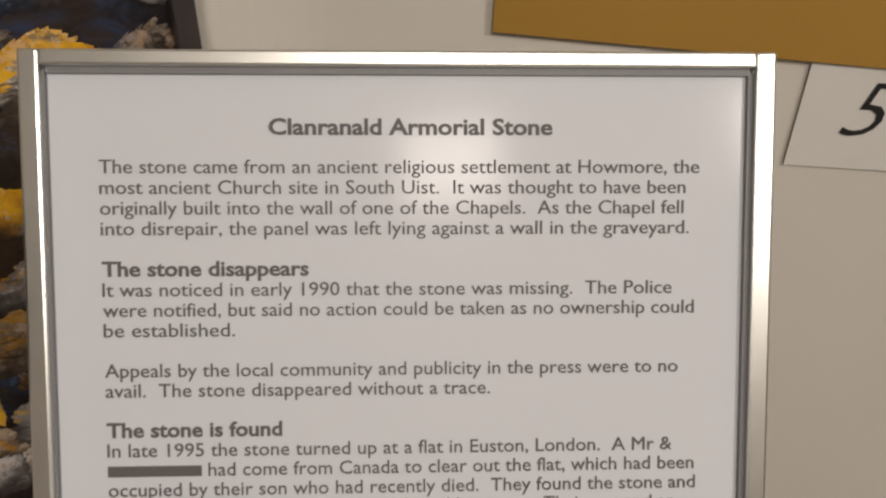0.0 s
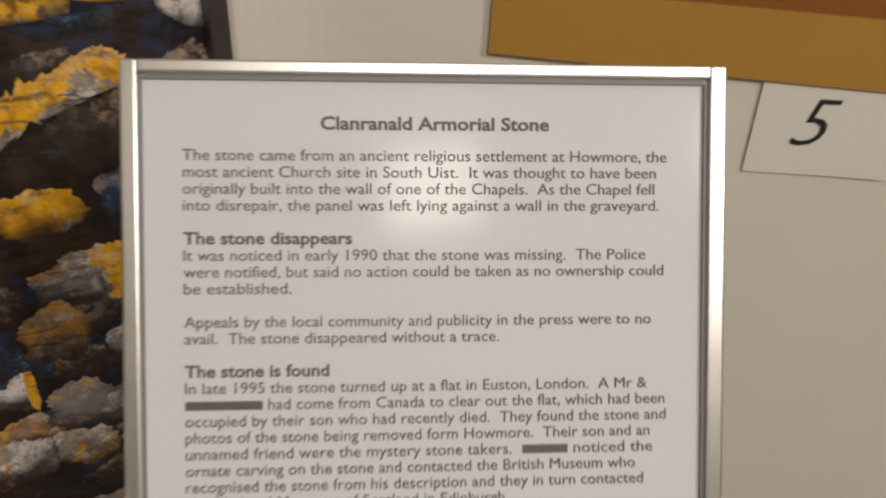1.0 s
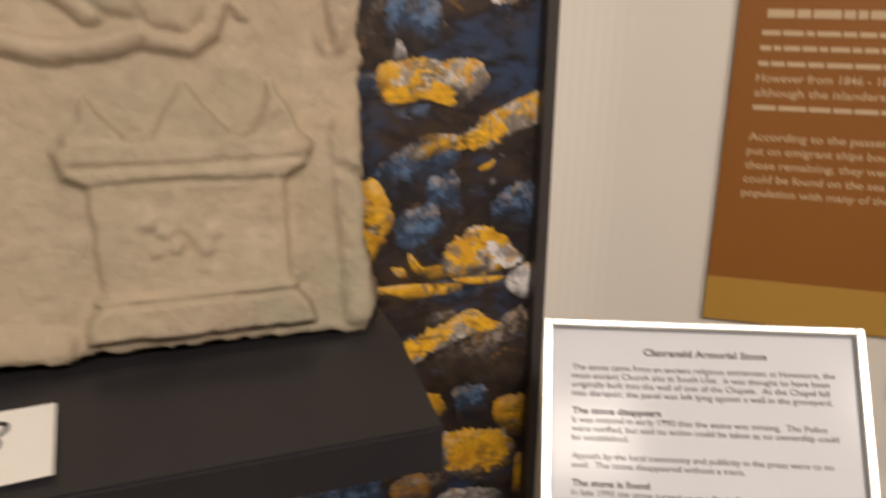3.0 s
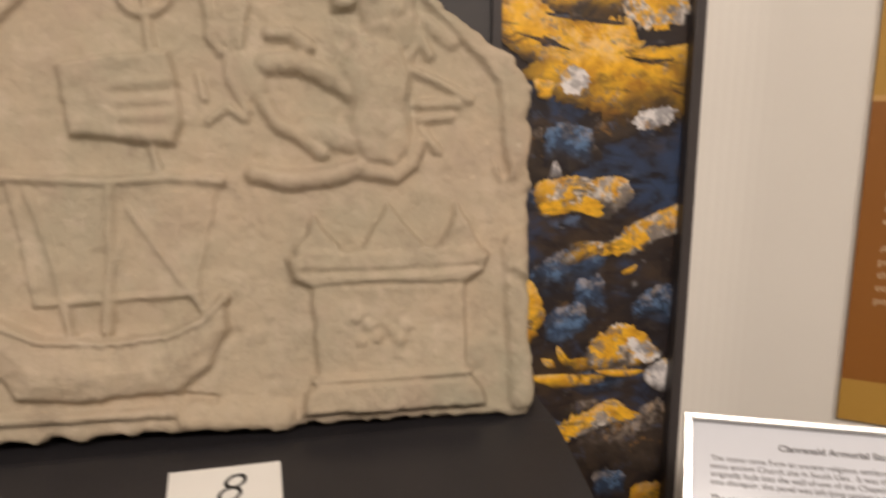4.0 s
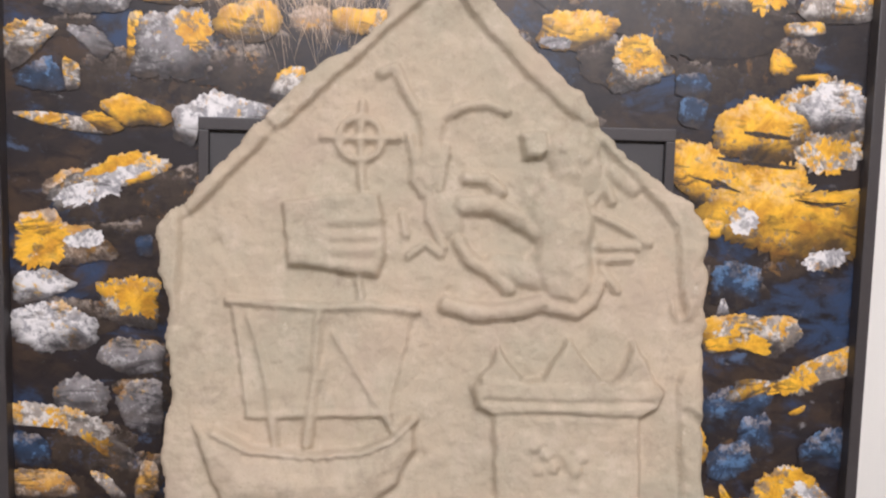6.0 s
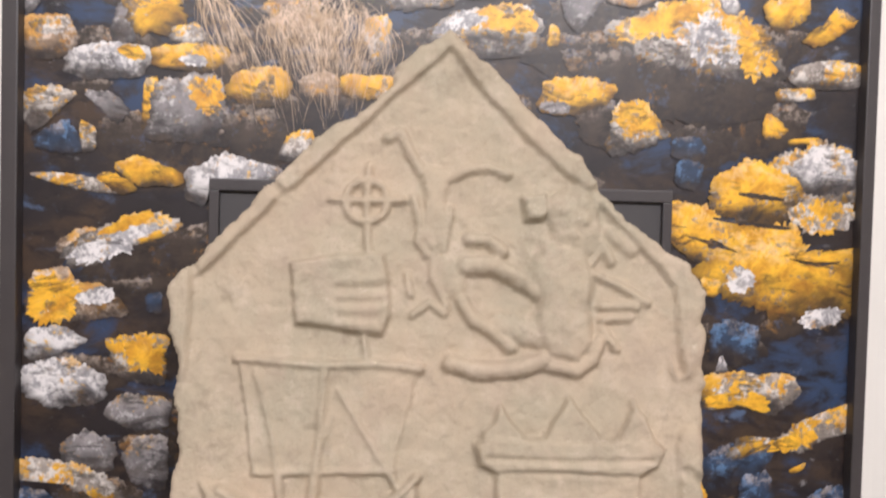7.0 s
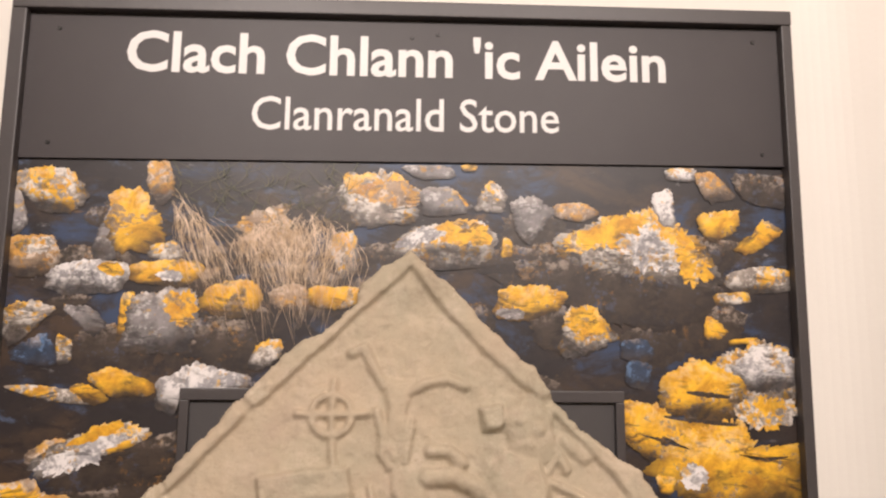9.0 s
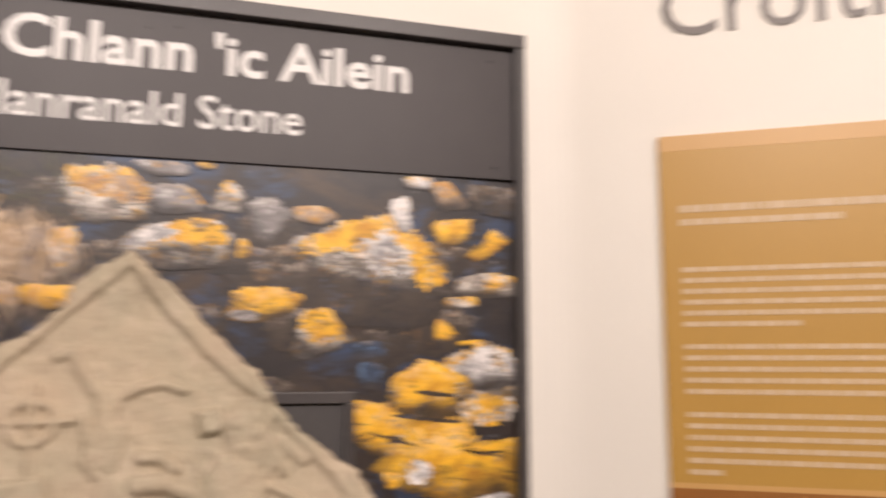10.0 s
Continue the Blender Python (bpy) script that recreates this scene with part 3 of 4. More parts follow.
pr.stone("M", (-0.651, 1.200), (-0.637, 1.198), (-0.619, 1.176), (-0.629, 1.172))
pr.stone("Y", (-0.686, 1.172), (-0.610, 1.170), (-0.611, 1.159), (-0.686, 1.159))
pr.stone("O", (-0.607, 1.210), (-0.595, 1.205), (-0.595, 1.180), (-0.615, 1.176))
pr.stone("B", (-0.611, 1.394), (-0.598, 1.397), (-0.598, 1.378), (-0.611, 1.381))
pr.stone("B", (-0.711, 1.234), (-0.685, 1.229), (-0.682, 1.205), (-0.711, 1.206))
pr.stone("Y", (-0.164, 1.247), (-0.145, 1.248), (-0.131, 1.219), (-0.143, 1.196), (-0.162, 1.171), (-0.172, 1.182))
pr.stone("B", (-0.128, 1.221), (-0.098, 1.229), (-0.090, 1.208), (-0.111, 1.193), (-0.130, 1.198))
pr.stone("M", (-0.090, 1.180), (-0.084, 1.196), (-0.053, 1.207), (-0.040, 1.194), (-0.017, 1.176), (-0.049, 1.165), (-0.064, 1.164), (-0.090, 1.167))
pr.stone("y", (-0.086, 1.194), (-0.053, 1.206), (-0.040, 1.191), (-0.061, 1.188), (-0.069, 1.176), (-0.088, 1.180))
pr.stone("w", (-0.053, 1.195), (-0.033, 1.189), (-0.021, 1.175), (-0.041, 1.169), (-0.052, 1.184))
pr.stone("Y", (-0.117, 1.190), (-0.109, 1.177), (-0.090, 1.178), (-0.090, 1.166), (-0.111, 1.166), (-0.119, 1.180))
pr.stone("Y", (-0.134, 1.180), (-0.123, 1.178), (-0.120, 1.169), (-0.132, 1.172))
pr.stone("Y", (-0.160, 1.164), (-0.121, 1.164), (-0.076, 1.160), (-0.078, 1.153), (-0.116, 1.150), (-0.135, 1.157))
pr.stone("Y", (-0.083, 1.165), (-0.034, 1.162), (-0.049, 1.156), (-0.072, 1.159))
pr.stone("W", (-0.032, 1.164), (-0.013, 1.172), (-0.013, 1.139), (-0.026, 1.142), (-0.036, 1.151))
pr.stone("D", (-0.133, 1.078), (-0.071, 1.110), (-0.013, 1.135), (-0.013, 1.056), (-0.077, 1.075), (-0.124, 1.068))
pr.stone("M", (-0.140, 1.100), (-0.119, 1.112), (-0.070, 1.135), (-0.037, 1.117), (-0.071, 1.112), (-0.110, 1.098), (-0.133, 1.078), (-0.141, 1.088))
pr.stone("y", (-0.140, 1.098), (-0.119, 1.112), (-0.081, 1.128), (-0.084, 1.114), (-0.109, 1.103), (-0.136, 1.085))
pr.stone("y", (-0.074, 1.133), (-0.066, 1.135), (-0.037, 1.117), (-0.063, 1.115))
pr.stone("Y", (-0.130, 1.063), (-0.098, 1.064), (-0.085, 1.045), (-0.115, 1.034), (-0.130, 1.043))
pr.stone("B", (-0.082, 1.065), (-0.053, 1.065), (-0.048, 1.034), (-0.076, 1.033))
pr.stone("Y", (-0.041, 1.048), (-0.013, 1.049), (-0.013, 1.007), (-0.033, 1.013), (-0.042, 1.029))
pr.stone("M", (-0.124, 1.009), (-0.088, 1.025), (-0.033, 1.018), (-0.022, 0.999), (-0.030, 0.981), (-0.057, 0.971), (-0.087, 0.985))
pr.stone("y", (-0.087, 1.010), (-0.038, 1.017), (-0.024, 1.000), (-0.033, 0.979), (-0.074, 0.983))
pr.stone("G", (-0.123, 1.013), (-0.089, 1.012), (-0.089, 0.987), (-0.119, 0.989))
pr.stone("O", (-0.136, 0.983), (-0.111, 0.995), (-0.098, 0.971), (-0.111, 0.947), (-0.135, 0.955))
pr.stone("Y", (-0.020, 0.988), (-0.013, 0.988), (-0.013, 0.931), (-0.021, 0.945))
pr.stone("G", (-0.095, 0.954), (-0.079, 0.967), (-0.035, 0.956), (-0.028, 0.937), (-0.068, 0.931))
pr.stone("O", (-0.079, 0.904), (-0.055, 0.923), (-0.021, 0.929), (-0.013, 0.925), (-0.013, 0.826), (-0.052, 0.851))
pr.stone("G", (-0.133, 0.926), (-0.108, 0.932), (-0.085, 0.904), (-0.098, 0.886), (-0.134, 0.898))
pr.stone("M", (-0.136, 0.893), (-0.107, 0.889), (-0.099, 0.865), (-0.122, 0.857), (-0.139, 0.871))
pr.stone("W", (-0.168, 0.934), (-0.143, 0.950), (-0.136, 0.945), (-0.138, 0.917))
pr.stone("y", (-0.142, 0.950), (-0.136, 0.947), (-0.138, 0.916), (-0.143, 0.923))
pr.stone("B", (-0.199, 1.004), (-0.150, 0.998), (-0.137, 0.969), (-0.164, 0.938), (-0.206, 0.959))
pr.stone("B", (-0.236, 0.999), (-0.204, 0.992), (-0.205, 0.939), (-0.242, 0.929))
pr.stone("W", (-0.181, 0.879), (-0.161, 0.898), (-0.137, 0.891), (-0.140, 0.860))
pr.stone("G", (-0.098, 0.877), (-0.076, 0.873), (-0.068, 0.826), (-0.101, 0.842))
pr.stone("O", (-0.063, 0.843), (-0.013, 0.823), (-0.013, 0.772), (-0.060, 0.795))
pr.stone("d", (-0.137, 1.471), (-0.103, 1.467), (-0.069, 1.464), (-0.072, 1.461), (-0.106, 1.464), (-0.134, 1.468))
pr.stone("d", (-0.115, 1.493), (-0.076, 1.489), (-0.077, 1.485), (-0.115, 1.489))
pr.stone("d", (-0.166, 1.455), (-0.135, 1.450), (-0.109, 1.439), (-0.137, 1.447))
pr.stone("d", (-0.073, 1.438), (-0.050, 1.433), (-0.018, 1.436), (-0.049, 1.430))
# dry grass hanging over the stones
for i in range(150):
    x = fill.uniform(-0.575, -0.42)
    pr.blade(x, fill.uniform(1.630, 1.685), fill.uniform(-0.030, 0.030), fill.uniform(-0.012, 0.022), fill.uniform(-0.012, 0.012), 0.0010, 9)
for i in range(80):
    # a tuft that falls away from the upper stone
    s = fill.random()
    pr.blade(-0.575 + 0.030 * s + fill.gauss(0, 0.004), 1.656 - 0.030 * s + fill.gauss(0, 0.006), fill.uniform(0.012, 0.045), -fill.uniform(0.035, 0.085), fill.gauss(-0.006, 0.009), fill.uniform(0.0002, 0.0007), 8)
for i in range(300):
    # a dome of dead grass, its ends drawn together
    s = fill.random()
    root = -0.522 + 0.104 * s
    top = 1.622 + 0.016 * math.sin(s * math.pi) + fill.gauss(0, 0.005)
    drop = fill.uniform(0.025, 0.065) + (0.045 * fill.random() if fill.random() < 0.4 else 0)
    pr.blade(root, top, (0.58 - s) * 0.055 + fill.gauss(0, 0.014), -drop, fill.gauss(0.0, 0.013), fill.uniform(0.0002, 0.0007), 8)
pr.build(mural, -PW / 2)

# grey plate with a raised border, behind the slab
def back_plate():
    p = thing("back_plate", "dark grey plate with raised border behind slab", "plate", pose(-0.3675, -0.0034, 0.0015))
    part("panel", boxes((-0.190, 0.190, -0.001, 0.001, 1.19, 1.486)), PLATE, p)
    part("border", boxes((-0.192, 0.192, -0.006, 0.0005, 1.480, 1.490), bevel=0.0008), FRAME, p)
    part("border", boxes((-0.192, -0.184, -0.006, 0.0005, 1.19, 1.480), bevel=0.0008), FRAME, p)
    part("border", boxes((0.184, 0.192, -0.006, 0.0005, 1.19, 1.480), bevel=0.0008), FRAME, p)
    return p


back_plate()


# ---------------------------------------------------------------- carved slab
def sandstone():
    m = bpy.data.materials.new("weathered_sandstone")
    m.use_nodes = True
    nt = m.node_tree
    b = nt.nodes["Principled BSDF"]
    b.inputs["Roughness"].default_value = 0.85
    b.inputs["Specular IOR Level"].default_value = 0.25
    tc = nt.nodes.new("ShaderNodeTexCoord")

    def nz_(scale, detail, rough=0.6):
        n = nt.nodes.new("ShaderNodeTexNoise")
        n.inputs["Scale"].default_value, n.inputs["Detail"].default_value, n.inputs["Roughness"].default_value = scale, detail, rough
        nt.links.new(tc.outputs["Object"], n.inputs["Vector"])
        return n.outputs["Fac"]

    def mixc(fac, lo, hi, a, c):
        r = nt.nodes.new("ShaderNodeMapRange")
        r.inputs[1].default_value, r.inputs[2].default_value = lo, hi
        nt.links.new(fac, r.inputs[0])
        x = nt.nodes.new("ShaderNodeMix")
        x.data_type = "RGBA"
        nt.links.new(r.outputs[0], x.inputs[0])
        for i, v in ((6, a), (7, c)):
            if isinstance(v, tuple):
                x.inputs[i].default_value = (*v, 1)
            else:
                nt.links.new(v, x.inputs[i])
        return x.outputs[2]

    col = mixc(nz_(9, 7), 0.34, 0.68, (0.512, 0.405, 0.290), (0.390, 0.346, 0.252))
    col = mixc(nz_(34, 8, 0.7), 0.50, 0.78, col, (0.575, 0.480, 0.370))
    col = mixc(nz_(22, 8, 0.72), 0.55, 0.80, col, (0.26, 0.21, 0.155))
    col = mixc(nz_(620, 4), 0.58, 0.80, col, (0.36, 0.29, 0.20))
    col = mixc(nz_(15, 6), 0.53, 0.70, col, (0.44, 0.35, 0.26))
    col = mixc(nz_(12, 8), 0.58, 0.78, col, (0.365, 0.335, 0.250))
    col = mixc(nz_(48, 10, 0.8), 0.61, 0.76, col, (0.66, 0.57, 0.45))
    nt.links.new(col, b.inputs["Base Color"])
    bp = nt.nodes.new("ShaderNodeBump")
    bp.inputs["Strength"].default_value, bp.inputs["Distance"].default_value = 0.6, 0.0025
    nt.links.new(nz_(260, 9, 0.7), bp.inputs["Height"])
    nt.links.new(bp.outputs[0], b.inputs["Normal"])
    return m


SANDSTONE = sandstone()
SLAB = pose(-0.375, -0.140, 1.19) @ pose(0, 0, 0, -10.5, 0, 0)
OUTLINE = [(-0.176, 0.012), (-0.117, 0.010), (-0.047, 0.010), (0.022, 0.005), (0.045, 0.008), (0.145, 0.006), (0.185, 0.001), (0.193, 0.012), (0.190, 0.051), (0.189, 0.090), (0.194, 0.136), (0.191, 0.171),
           (0.193, 0.194), (0.194, 0.227), (0.183, 0.246), (0.163, 0.259), (0.138, 0.279), (0.118, 0.300), (0.109, 0.322), (0.086, 0.343), (0.059, 0.368), (0.046, 0.385), (0.020, 0.409), (0.006, 0.421),
           (-0.014, 0.409), (-0.033, 0.393), (-0.039, 0.377), (-0.059, 0.356), (-0.091, 0.337), (-0.118, 0.306), (-0.145, 0.274), (-0.173, 0.243), (-0.186, 0.234), (-0.190, 0.224), (-0.188, 0.199), (-0.181, 0.171), (-0.183, 0.148), (-0.177, 0.122), (-0.178, 0.103), (-0.182, 0.068), (-0.179, 0.036)]


class Relief:
    """A height over the slab's face, carved from strokes and plates."""

    def __init__(self, res=0.00165):
        self.u0, self.v0, self.res = -0.216, -0.018, res
        self.nu, self.nv = int(0.428 / res), int(0.460 / res)
        self.U, self.V = np.meshgrid(self.u0 + res * np.arange(self.nu), self.v0 + res * np.arange(self.nv))
        self.H = np.zeros_like(self.U)

    def wobble(self, scale, seed):
        """Smooth value noise in -1 to 1."""
        rng = np.random.default_rng(seed)
        g = rng.uniform(-1, 1, (int(0.5 / scale) + 4, int(0.5 / scale) + 4))
        x, y = (self.U - self.u0) / scale, (self.V - self.v0) / scale
        i, j = x.astype(int), y.astype(int)
        fx, fy = x - i, y - j
        fx, fy = fx * fx * (3 - 2 * fx), fy * fy * (3 - 2 * fy)
        return (g[j, i] * (1 - fx) + g[j, i + 1] * fx) * (1 - fy) + (g[j + 1, i] * (1 - fx) + g[j + 1, i + 1] * fx) * fy

    def inside(self, pts):
        """Signed distance to a polygon, positive inside."""
        d = np.full_like(self.U, 9.0)
        sign = np.zeros_like(self.U, bool)
        n = len(pts)
        for k in range(n):
            (ax, ay), (bx, by) = pts[k], pts[(k + 1) % n]
            ex, ey = bx - ax, by - ay
            t = np.clip(((self.U - ax) * ex + (self.V - ay) * ey) / (ex * ex + ey * ey + 1e-12), 0, 1)
            d = np.minimum(d, np.hypot(self.U - ax - t * ex, self.V - ay - t * ey))
            cross = (ay > self.V) != (by > self.V)
            sign ^= cross & (self.U < ex * (self.V - ay) / (ey if abs(ey) > 1e-9 else 1e-9) + ax)
        return np.where(sign, d, -d)

    def raise_to(self, h, add):
        self.H = self.H + h if add else np.maximum(self.H, h)

    def plate(self, h, *pts, soft=0.003, add=False, domed=0.0):
        d = self.inside(list(pts)) + 0.0008 * self.wobble(0.006, 3)
        s = np.clip(d / soft + 0.5, 0, 1)
        s = s * s * (3 - 2 * s)
        self.raise_to(s * (h + domed * np.clip(d / 0.02, 0, 1)), add)

    def stroke(self, r, h, *pts, add=False):
        d = np.full_like(self.U, 9.0)
        for (ax, ay), (bx, by) in zip(pts, pts[1:] if len(pts) > 1 else pts):
            ex, ey = bx - ax, by - ay
            t = np.clip(((self.U - ax) * ex + (self.V - ay) * ey) / (ex * ex + ey * ey + 1e-12), 0, 1)
            d = np.minimum(d, np.hypot(self.U - ax - t * ex, self.V - ay - t * ey))
        d = d * (1 + 0.12 * self.wobble(0.008, 7))
        s = np.clip(1 - d / r, 0, 1)
        s = np.sqrt(np.clip(1 - (1 - s) ** 2, 0, 1))
        s = np.where(d < r, s, 0)
        self.raise_to(h * s, add)

    def ring(self, c, r, w, h):
        d = np.abs(np.hypot(self.U - c[0], self.V - c[1]) - r)
        s = np.clip(1.6 * (1 - d / w), 0, 1)
        self.raise_to(h * s * s * (3 - 2 * s), False)


def carved_slab():
    r = Relief()
    edge = r.inside(OUTLINE) + 0.0022 * r.wobble(0.014, 1) + 0.0012 * r.wobble(0.005, 2)
    # raised rim along the gable, with a sunk line inside it, running on down both flanks
    field = r.inside([(-0.158, 0.240), (-0.110, 0.291), (0.006, 0.404), (0.037, 0.363), (0.071, 0.329), (0.105, 0.298), (0.130, 0.273), (0.154, 0.247), (0.170, 0.228), (0.172, 0.196), (0.168, 0.172), (0.168, 0.128), (0.170, -0.05), (-0.172, -0.05), (-0.172, 0.228)])
    field = field + 0.0010 * r.wobble(0.020, 9) + 0.0006 * r.wobble(0.006, 10)
    k = np.clip((r.V - 0.150) / 0.03, 0, 1)
    step = np.clip(-field / 0.0035, 0, 1)
    r.H += k * 0.0050 * step * step * (3 - 2 * step)
    g = np.clip((r.V - 0.225) / 0.02, 0, 1)
    r.H -= 0.0042 * g * np.exp(-((field - 0.0010) / 0.0024) ** 2) * np.where(r.U > 0.006, 1.25, 0.9)
    # the rim is chipped through in two places
    r.stroke(0.0050, -0.0040, (-0.122, 0.297), (-0.108, 0.287), add=True)
    r.stroke(0.0060, -0.0035, (0.118, 0.300), (0.108, 0.294), add=True)
    # rolls and chips down both flanks
    r.stroke(0.011, 0.0060, (0.179, 0.250), (0.184, 0.223), (0.182, 0.196), (0.177, 0.174))
    r.stroke(0.0042, -0.0050, (0.155, 0.245), (0.167, 0.229), (0.169, 0.196), (0.174, 0.170), add=True)
    r.stroke(0.010, 0.0052, (0.180, 0.122), (0.180, 0.079), (0.181, 0.016))
    r.stroke(0.0034, -0.0046, (0.166, 0.126), (0.168, 0.079), (0.169, 0.036), add=True)
    r.stroke(0.0060, -0.0040, (0.190, 0.150), (0.182, 0.140), add=True)
    r.stroke(0.0044, -0.0030, (0.176, 0.100), (0.190, 0.092), add=True)
    r.stroke(0.010, 0.0040, (-0.180, 0.228), (-0.180, 0.203), (-0.176, 0.177))
    r.stroke(0.0034, -0.0026, (-0.172, 0.236), (-0.170, 0.210), (-0.172, 0.150), add=True)
    # ringed cross
    c = (-0.053, 0.288)
    r.ring(c, 0.0150, 0.0040, 0.0044)
    r.stroke(0.0034, 0.0046, (-0.052, 0.314), (-0.053, 0.288), (-0.051, 0.253))
    r.stroke(0.0034, 0.0046, (-0.079, 0.289), (-0.053, 0.288), (-0.027, 0.289))
    for q in ((-0.060, 0.294), (-0.046, 0.294), (-0.060, 0.282), (-0.046, 0.282)):
        r.stroke(0.0044, -0.0036, q, q, add=True)
    # hand seen from its back, four fingers
    r.plate(0.0064, (-0.106, 0.243), (-0.072, 0.248), (-0.039, 0.251), (-0.037, 0.234), (-0.034, 0.207), (-0.040, 0.192), (-0.055, 0.193), (-0.068, 0.196), (-0.100, 0.199), soft=0.004)
    r.stroke(0.0064, 0.0076, (-0.070, 0.229), (-0.041, 0.231))
    r.stroke(0.0058, 0.0074, (-0.070, 0.219), (-0.040, 0.220))
    r.stroke(0.0058, 0.0074, (-0.069, 0.209), (-0.040, 0.210))
    r.stroke(0.0058, 0.0074, (-0.064, 0.199), (-0.043, 0.197))
    r.stroke(0.0018, -0.0008, (-0.073, 0.224), (-0.038, 0.225), add=True)
    r.stroke(0.0018, -0.0008, (-0.073, 0.214), (-0.038, 0.215), add=True)
    r.stroke(0.0018, -0.0008, (-0.071, 0.204), (-0.038, 0.203), add=True)
    r.stroke(0.0030, 0.0040, (-0.052, 0.190), (-0.050, 0.178))
    # slender figure in the gable
    r.stroke(0.0044, 0.0046, (-0.039, 0.336), (-0.029, 0.341), (-0.022, 0.324), (-0.014, 0.311))
    r.plate(0.0042, (-0.013, 0.316), (0.008, 0.314), (0.004, 0.290), (0.008, 0.268), (-0.004, 0.250), (-0.014, 0.262), (-0.011, 0.290), soft=0.006)
    r.stroke(0.0044, 0.0046, (0.006, 0.307), (0.020, 0.313), (0.034, 0.316), (0.049, 0.311))
    r.stroke(0.0036, 0.0042, (-0.019, 0.291), (-0.014, 0.273), (-0.015, 0.259), (-0.008, 0.250))
    r.stroke(0.0036, 0.0040, (0.008, 0.284), (0.004, 0.266), (0.003, 0.254))
    r.stroke(0.0040, 0.0036, (-0.004, 0.252), (-0.004, 0.234), (0.006, 0.214))
    r.stroke(0.0034, 0.0036, (-0.018, 0.207), (-0.006, 0.216), (0.004, 0.208))
    r.stroke(0.0030, 0.0034, (-0.023, 0.236), (-0.020, 0.221))
    r.stroke(0.0100, 0.0034, (0.004, 0.242), (0.010, 0.229))
    # rampant beast
    r.stroke(0.0200, 0.0078, (0.097, 0.284), (0.100, 0.267))
    for q in ((0.090, 0.284), (0.105, 0.277), (0.096, 0.266), (0.104, 0.290)):
        r.stroke(0.0040, 0.0016, q, q, add=True)
    r.plate(0.0085, (0.060, 0.294), (0.077, 0.297), (0.080, 0.283), (0.074, 0.277), (0.063, 0.277), soft=0.004)
    r.plate(0.0066, (0.076, 0.262), (0.106, 0.258), (0.112, 0.238), (0.108, 0.212), (0.112, 0.188), (0.100, 0.174), (0.078, 0.178), (0.068, 0.198), (0.072, 0.216), (0.064, 0.236), soft=0.010, domed=0.004)
    r.stroke(0.0110, 0.0102, (0.093, 0.234), (0.096, 0.227))
    r.stroke(0.0056, 0.0064, (0.022, 0.262), (0.036, 0.262), (0.045, 0.253))
    r.stroke(0.0076, 0.0070, (0.020, 0.243), (0.040, 0.243), (0.056, 0.236), (0.070, 0.226))
    r.stroke(0.0056, 0.0058, (0.017, 0.217), (0.025, 0.204), (0.040, 0.196), (0.052, 0.186))
    r.stroke(0.0105, 0.0060, (0.045, 0.200), (0.072, 0.194))
    r.stroke(0.0070, 0.0074, (0.010, 0.173), (0.032, 0.168), (0.055, 0.170), (0.076, 0.176))
    r.stroke(0.0058, 0.0064, (0.076, 0.174), (0.098, 0.169), (0.110, 0.178), (0.115, 0.190))
    r.stroke(0.0040, 0.0044, (0.110, 0.246), (0.120, 0.260), (0.125, 0.248))
    r.stroke(0.0038, 0.0040, (0.110, 0.240), (0.130, 0.231), (0.151, 0.219))
    r.stroke(0.0044, 0.0042, (0.118, 0.216), (0.142, 0.216))
    r.stroke(0.0038, 0.0040, (0.118, 0.206), (0.138, 0.208))
    r.stroke(0.0038, 0.0038, (0.118, 0.199), (0.128, 0.185))
    r.stroke(0.0060, 0.0034, (0.126, 0.270), (0.140, 0.258))
    # ship with a square sail
    r.plate(0.0024, (-0.136, 0.172), (-0.014, 0.169), (-0.021, 0.135), (-0.030, 0.098), (-0.123, 0.097), (-0.129, 0.136))
    r.stroke(0.0038, 0.0054, (-0.139, 0.174), (-0.107, 0.172), (-0.078, 0.170), (-0.044, 0.172), (-0.012, 0.169))
    r.stroke(0.0028, 0.0042, (-0.136, 0.172), (-0.129, 0.136), (-0.123, 0.097), (-0.090, 0.098), (-0.030, 0.099))
    r.stroke(0.0034, 0.0046, (-0.125, 0.165), (-0.112, 0.121), (-0.105, 0.077))
    r.stroke(0.0044, 0.0050, (-0.078, 0.168), (-0.080, 0.122), (-0.084, 0.078))
    r.stroke(0.0034, 0.0046, (-0.068, 0.153), (-0.044, 0.116), (-0.024, 0.085))
    r.stroke(0.0030, 0.0034, (-0.072, 0.134), (-0.084, 0.104))
    r.plate(0.0066, (-0.160, 0.091), (-0.144, 0.085), (-0.125, 0.075), (-0.103, 0.071), (-0.066, 0.070), (-0.033, 0.077), (-0.013, 0.094), (-0.012, 0.075), (-0.024, 0.053), (-0.044, 0.038), (-0.103, 0.035), (-0.137, 0.039), (-0.146, 0.055), soft=0.006, domed=0.004)
    r.stroke(0.0036, 0.0092, (-0.146, 0.086), (-0.121, 0.074), (-0.085, 0.070), (-0.048, 0.073), (-0.027, 0.081), (-0.013, 0.095))
    for i in range(9):
        r.stroke(0.0016, -0.0016, (-0.124 + 0.010 * i, 0.0715 - 0.0024 * math.sin(i / 2.6)), (-0.121 + 0.010 * i, 0.0712 - 0.0024 * math.sin(i / 2.6)), add=True)
    r.stroke(0.0044, 0.0052, (-0.160, 0.028), (-0.103, 0.026), (-0.048, 0.025))
